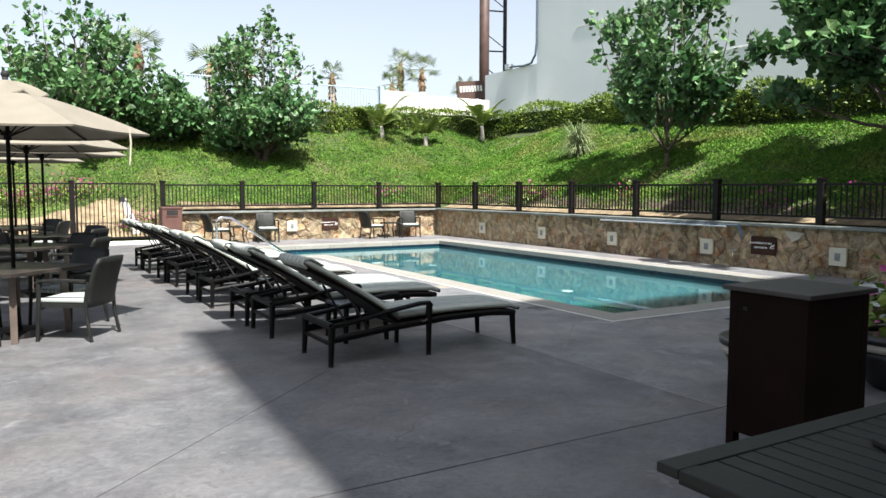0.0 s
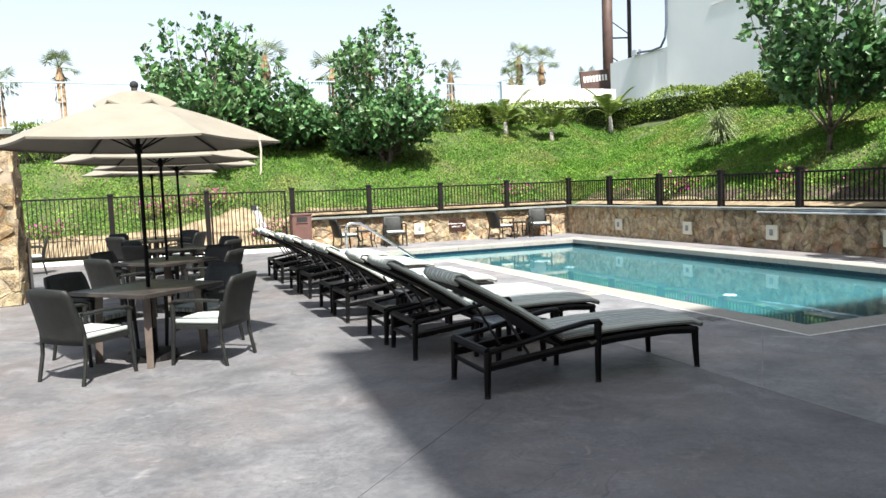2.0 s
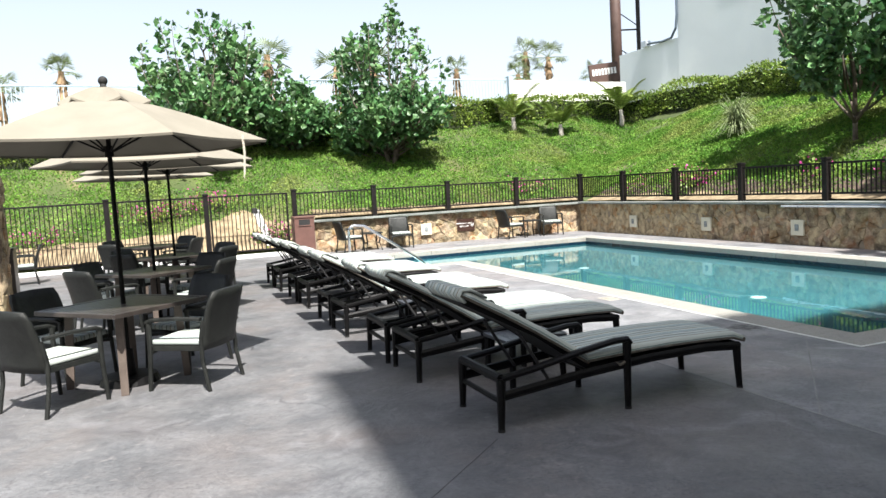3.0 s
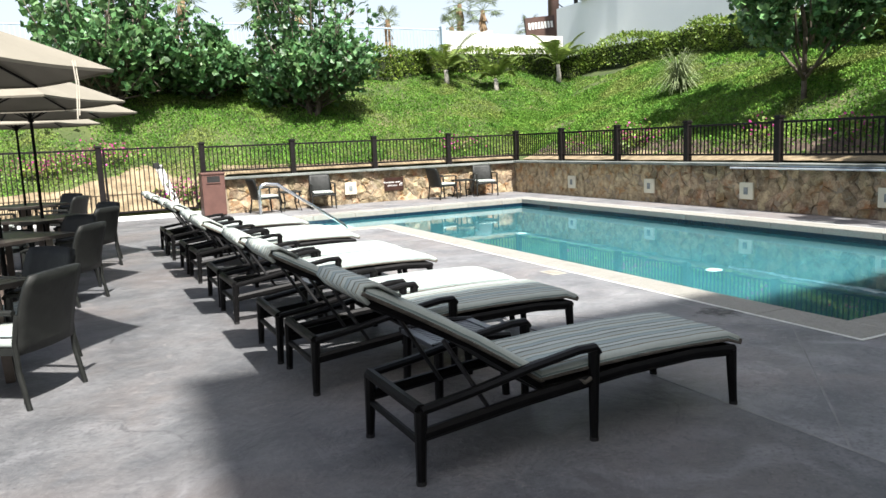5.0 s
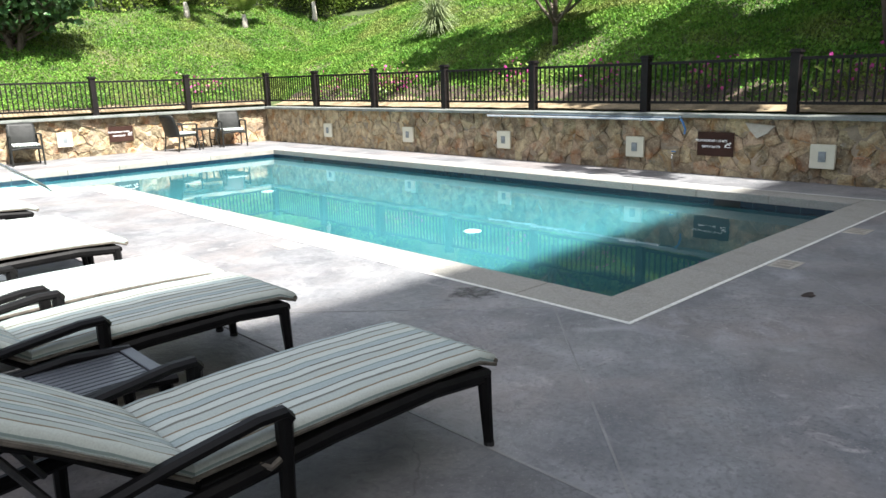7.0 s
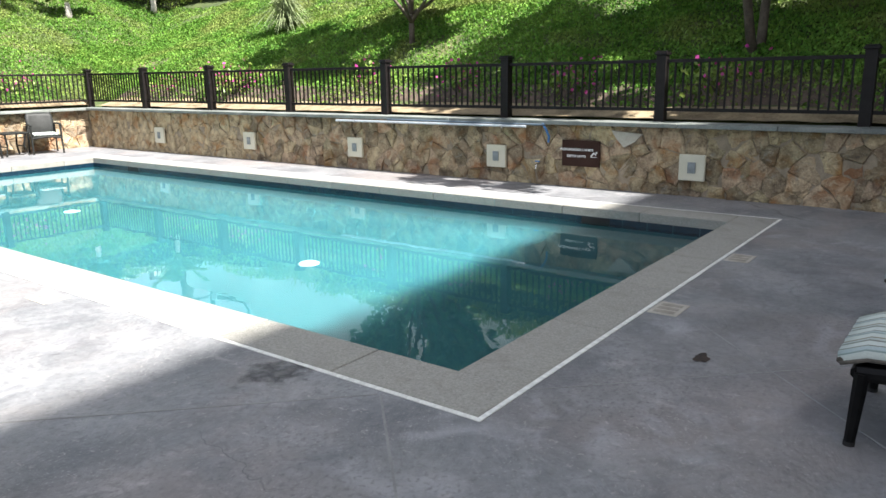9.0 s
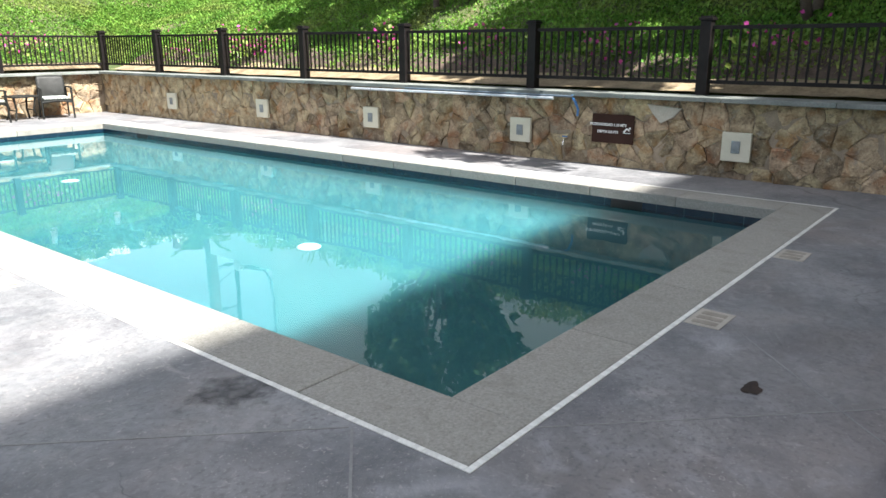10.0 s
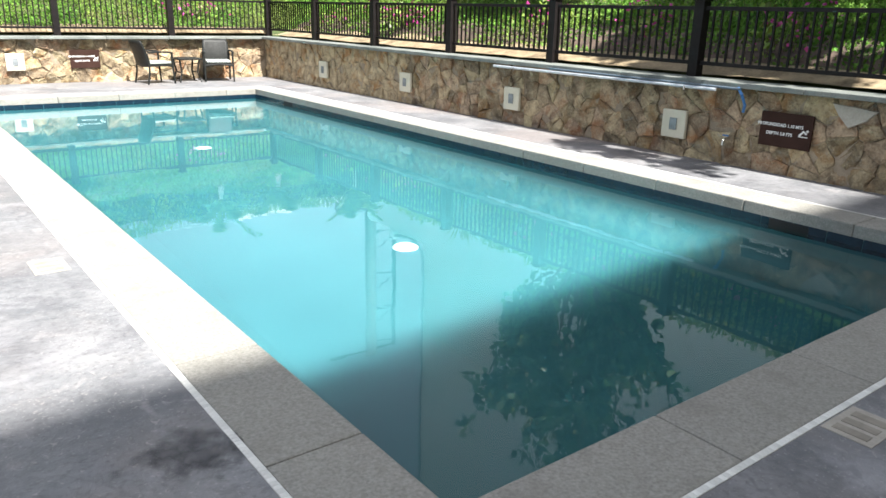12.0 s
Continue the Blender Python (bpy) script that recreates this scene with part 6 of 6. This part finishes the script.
def billboard_mast():
    o = thing("billboard_mast", "tall brown steel mast with a thinner ladder post", "mast")
    p, q = far(22.63, 0, 1.2), far(24.0, 0, 1.2)
    bm = B()
    tube(bm, [(p.x, p.y, TOP - 0.5), (p.x, p.y, 18.5)], 0.33, 12)
    part("mast", bm, M_RUST, o, smooth=True)
    bm = B()
    tube(bm, [(q.x, q.y, TOP - 0.5), (q.x, q.y, 18.2)], 0.13, 8)
    part("post", bm, M_ALU, o)
    for z in (8.4, 10.6, 13.2, 15.4, 17.6):
        bm = B()
        tube(bm, [(p.x, p.y, z), (q.x, q.y, z + 0.1)], 0.05, 6)
        part("rung", bm, M_ALU, o)
        bm = B()
        tube(bm, [(p.x, p.y, z + 1.2), (q.x, q.y, z + 0.3)], 0.035, 6)
        part("brace", bm, M_ALU, o)
    bm = B()
    tube(bm, [(q.x, q.y, 18.1), (p.x - 2.6, p.y + 0.6, 18.4)], 0.07, 6)
    part("arm", bm, M_ALU, o)


billboard_mast()


def shop_sign():
    o = thing("street_sign", "brown street sign board with white letter bars", "sign")
    c = far(21.75, 6.95, 1.1)
    bm = B()
    box(bm, c.x - 0.95, c.y - 0.06, c.z - 0.55, c.x + 0.95, c.y + 0.06, c.z + 0.5, 0.01)
    bm.transform(Matrix.Translation(c) @ Matrix.Rotation(radians(-7), 4, "Y") @ Matrix.Translation(-c))
    part("board", bm, M_RUST, o)
    for k in range(8):
        bm = B()
        x = c.x - 0.72 + 0.205 * k
        box(bm, x - 0.065, c.y - 0.075, c.z - 0.12, x + 0.065, c.y - 0.062, c.z + 0.22)
        bm.transform(Matrix.Translation(c) @ Matrix.Rotation(radians(-7), 4, "Y") @ Matrix.Translation(-c))
        part("letter_bar", bm, M_WHITE, o, "white bar")
    for s in (-0.7, 0.7):
        bm = B()
        box(bm, c.x + s - 0.05, c.y - 0.04, TOP - 0.3, c.x + s + 0.05, c.y + 0.04, c.z - 0.4)
        part("sign_post", bm, M_RUST, o)


shop_sign()


# ---- the hotel behind, which shades the near deck ----
def hotel():
    o = thing("hotel_building", "plain rendered hotel block behind the pool deck", "building")
    bm = B()
    box(bm, 0.66, -15.0, -0.3, 45.0, -3.0, 16.65)
    part("wall", bm, M_HOTEL, o)
    bm = B()
    box(bm, 0.66, -15.0, 16.65, 45.0, -3.0, 16.7)
    part("roof", bm, M_MORTAR, o)
    # unseen wing, added to hold back southern sky light from the deck
    bm = B()
    box(bm, -30.0, -15.0, -0.3, 0.655, -6.2, 9.0)
    wing = part("wing", bm, M_HOTEL, o)
    bm = B()
    box(bm, -30.0, -15.0, 9.0, 0.655, -6.2, 9.05)
    part("unseen_wing_roof", bm, M_MORTAR, wing)


hotel()

# ---- deck inserts ----
M_MARK = mat("pale_marker", (0.27, 0.25, 0.215), (0.37, 0.345, 0.30), 8, 0.8, 0.1)


M_MARKLINE = mat("worn_marker_line", (0.19, 0.172, 0.142), (0.26, 0.237, 0.20), 12, 0.85, 0.1)


def grate(x, y, turn=0):
    o = thing("deck_tile", "square sandy depth-marker tile set in the deck", "deck tile", "marker tiles beside the pool", at=(x, y, 0))
    bm = B()
    box(bm, -0.14, -0.10, -0.02, 0.14, 0.10, 0.004)
    part("tile", bm, M_MARK, o)
    for k in range(3):
        bm = B()
        box(bm, -0.11 + 0.08 * k, -0.07, 0.003, -0.06 + 0.08 * k, 0.07, 0.007)
        part("mark", bm, M_MARKLINE, o, "worn darker mark")
    o.rotation_euler = (0, 0, radians(turn))


grate(7.97, 6.03)
grate(9.66, 6.03)
grate(5.68, 9.92, 90)


def stain(x, y, rx, ry, seed, material, label):
    rng = random.Random(seed)
    bm = B()
    c = bm.verts.new((0, 0, 0.004))
    ring = []
    for k in range(22):
        a = 2 * math.pi * k / 22
        r = 1 + 0.6 * noise.noise(Vector((math.cos(a) * 1.9, math.sin(a) * 1.9, seed + 0.4)))
        ring.append(bm.verts.new((rx * r * math.cos(a), ry * r * math.sin(a), 0.003)))
    for k in range(22):
        bm.faces.new((c, ring[k], ring[(k + 1) % 22]))
    single("damp_patch", bm, material, label, "stain", at=(x, y, 0.001), kind="structure")


M_DAMP = mat("damp_concrete", (0.03, 0.029, 0.032), (0.11, 0.104, 0.104), 12, 0.5, 0.2, 0, 40, coord="World")
nd, lk = M_DAMP.node_tree.nodes, M_DAMP.node_tree.links
tcd, grad, frn, cut, clear, blend = (nd.new("ShaderNode" + k) for k in ("TexCoord", "VectorMath", "TexNoise", "MapRange", "BsdfTransparent", "MixShader"))
grad.operation = "LENGTH"
lk.new(tcd.outputs["Object"], grad.inputs[0])
frn.inputs["Scale"].default_value, frn.inputs["Detail"].default_value = 9, 9
lk.new(tcd.outputs["Object"], frn.inputs["Vector"])
sub = nd.new("ShaderNodeMath")
sub.operation = "MULTIPLY_ADD"
lk.new(grad.outputs["Value"], sub.inputs[0])
sub.inputs[1].default_value = -1.6
lk.new(frn.outputs[0], sub.inputs[2])
cut.inputs[1].default_value, cut.inputs[2].default_value = 0.17, 0.52
lk.new(sub.outputs[0], cut.inputs[0])
lk.new(cut.outputs[0], blend.inputs[0])
lk.new(clear.outputs[0], blend.inputs[1])
lk.new(nd["Principled BSDF"].outputs[0], blend.inputs[2])
lk.new(blend.outputs[0], nd["Material Output"].inputs[0])
M_RUSTSPOT = mat("rusty_hole", (0.012, 0.008, 0.006), (0.035, 0.021, 0.015), 12, 0.9, 0.3)
stain(5.69, 7.39, 0.38, 0.38, 2, M_DAMP, "dark damp patch on the concrete deck")
stain(7.21, 5.56, 0.075, 0.045, 5, M_RUSTSPOT, "small dark broken spot in the deck")

# ---- stone facing, last ----
stones(wr, Matrix.Translation((12.635, 1.98, -0.02)) @ Matrix.Rotation(math.pi / 2, 4, "Z"), 20.0, WALL_H + 0.02, 0.215, 11, 14.0)
stones(wf, Matrix.Translation((12.60, 22.0, -0.02)) @ Matrix.Rotation(math.pi, 4, "Z"), 8.5, WALL_H + 0.02, 0.22, 12)
pillar()

# one pale triangular stone and a tap on the side wall
bm = B()
front = [(8.57, 0.81), (8.12, 0.77), (8.22, 0.66), (8.38, 0.58), (8.50, 0.70)]
lo = [bm.verts.new((12.60, y, z)) for y, z in front]
hi = [bm.verts.new((12.575, 8.36 + (y - 8.36) * 0.94, 0.71 + (z - 0.71) * 0.94)) for y, z in front]
for k in range(5):
    bm.faces.new((lo[k], lo[(k + 1) % 5], hi[(k + 1) % 5], hi[k]))
bm.faces.new(hi)
part("stone", bm, mat("pale_stone", (0.30, 0.28, 0.23), (0.44, 0.41, 0.35), 6, 0.85, 0.4, 0, 40, coord="World"), wr, "pale grey triangular stone")


def tap():
    o = thing("garden_tap", "small metal garden tap low on the stone wall", "tap", at=(12.58, 9.66, 0.30))
    bm = B()
    tube(bm, [(0.03, 0, 0), (-0.06, 0, 0), (-0.09, 0, -0.02), (-0.09, 0, -0.07)], 0.013, 8)
    part("spout", bm, M_CHROME, o)
    bm = B()
    tube(bm, [(-0.045, -0.035, 0.035), (-0.045, 0.035, 0.035)], 0.009, 6)
    part("handle", bm, M_BLUE, o, "blue handle")


tap()
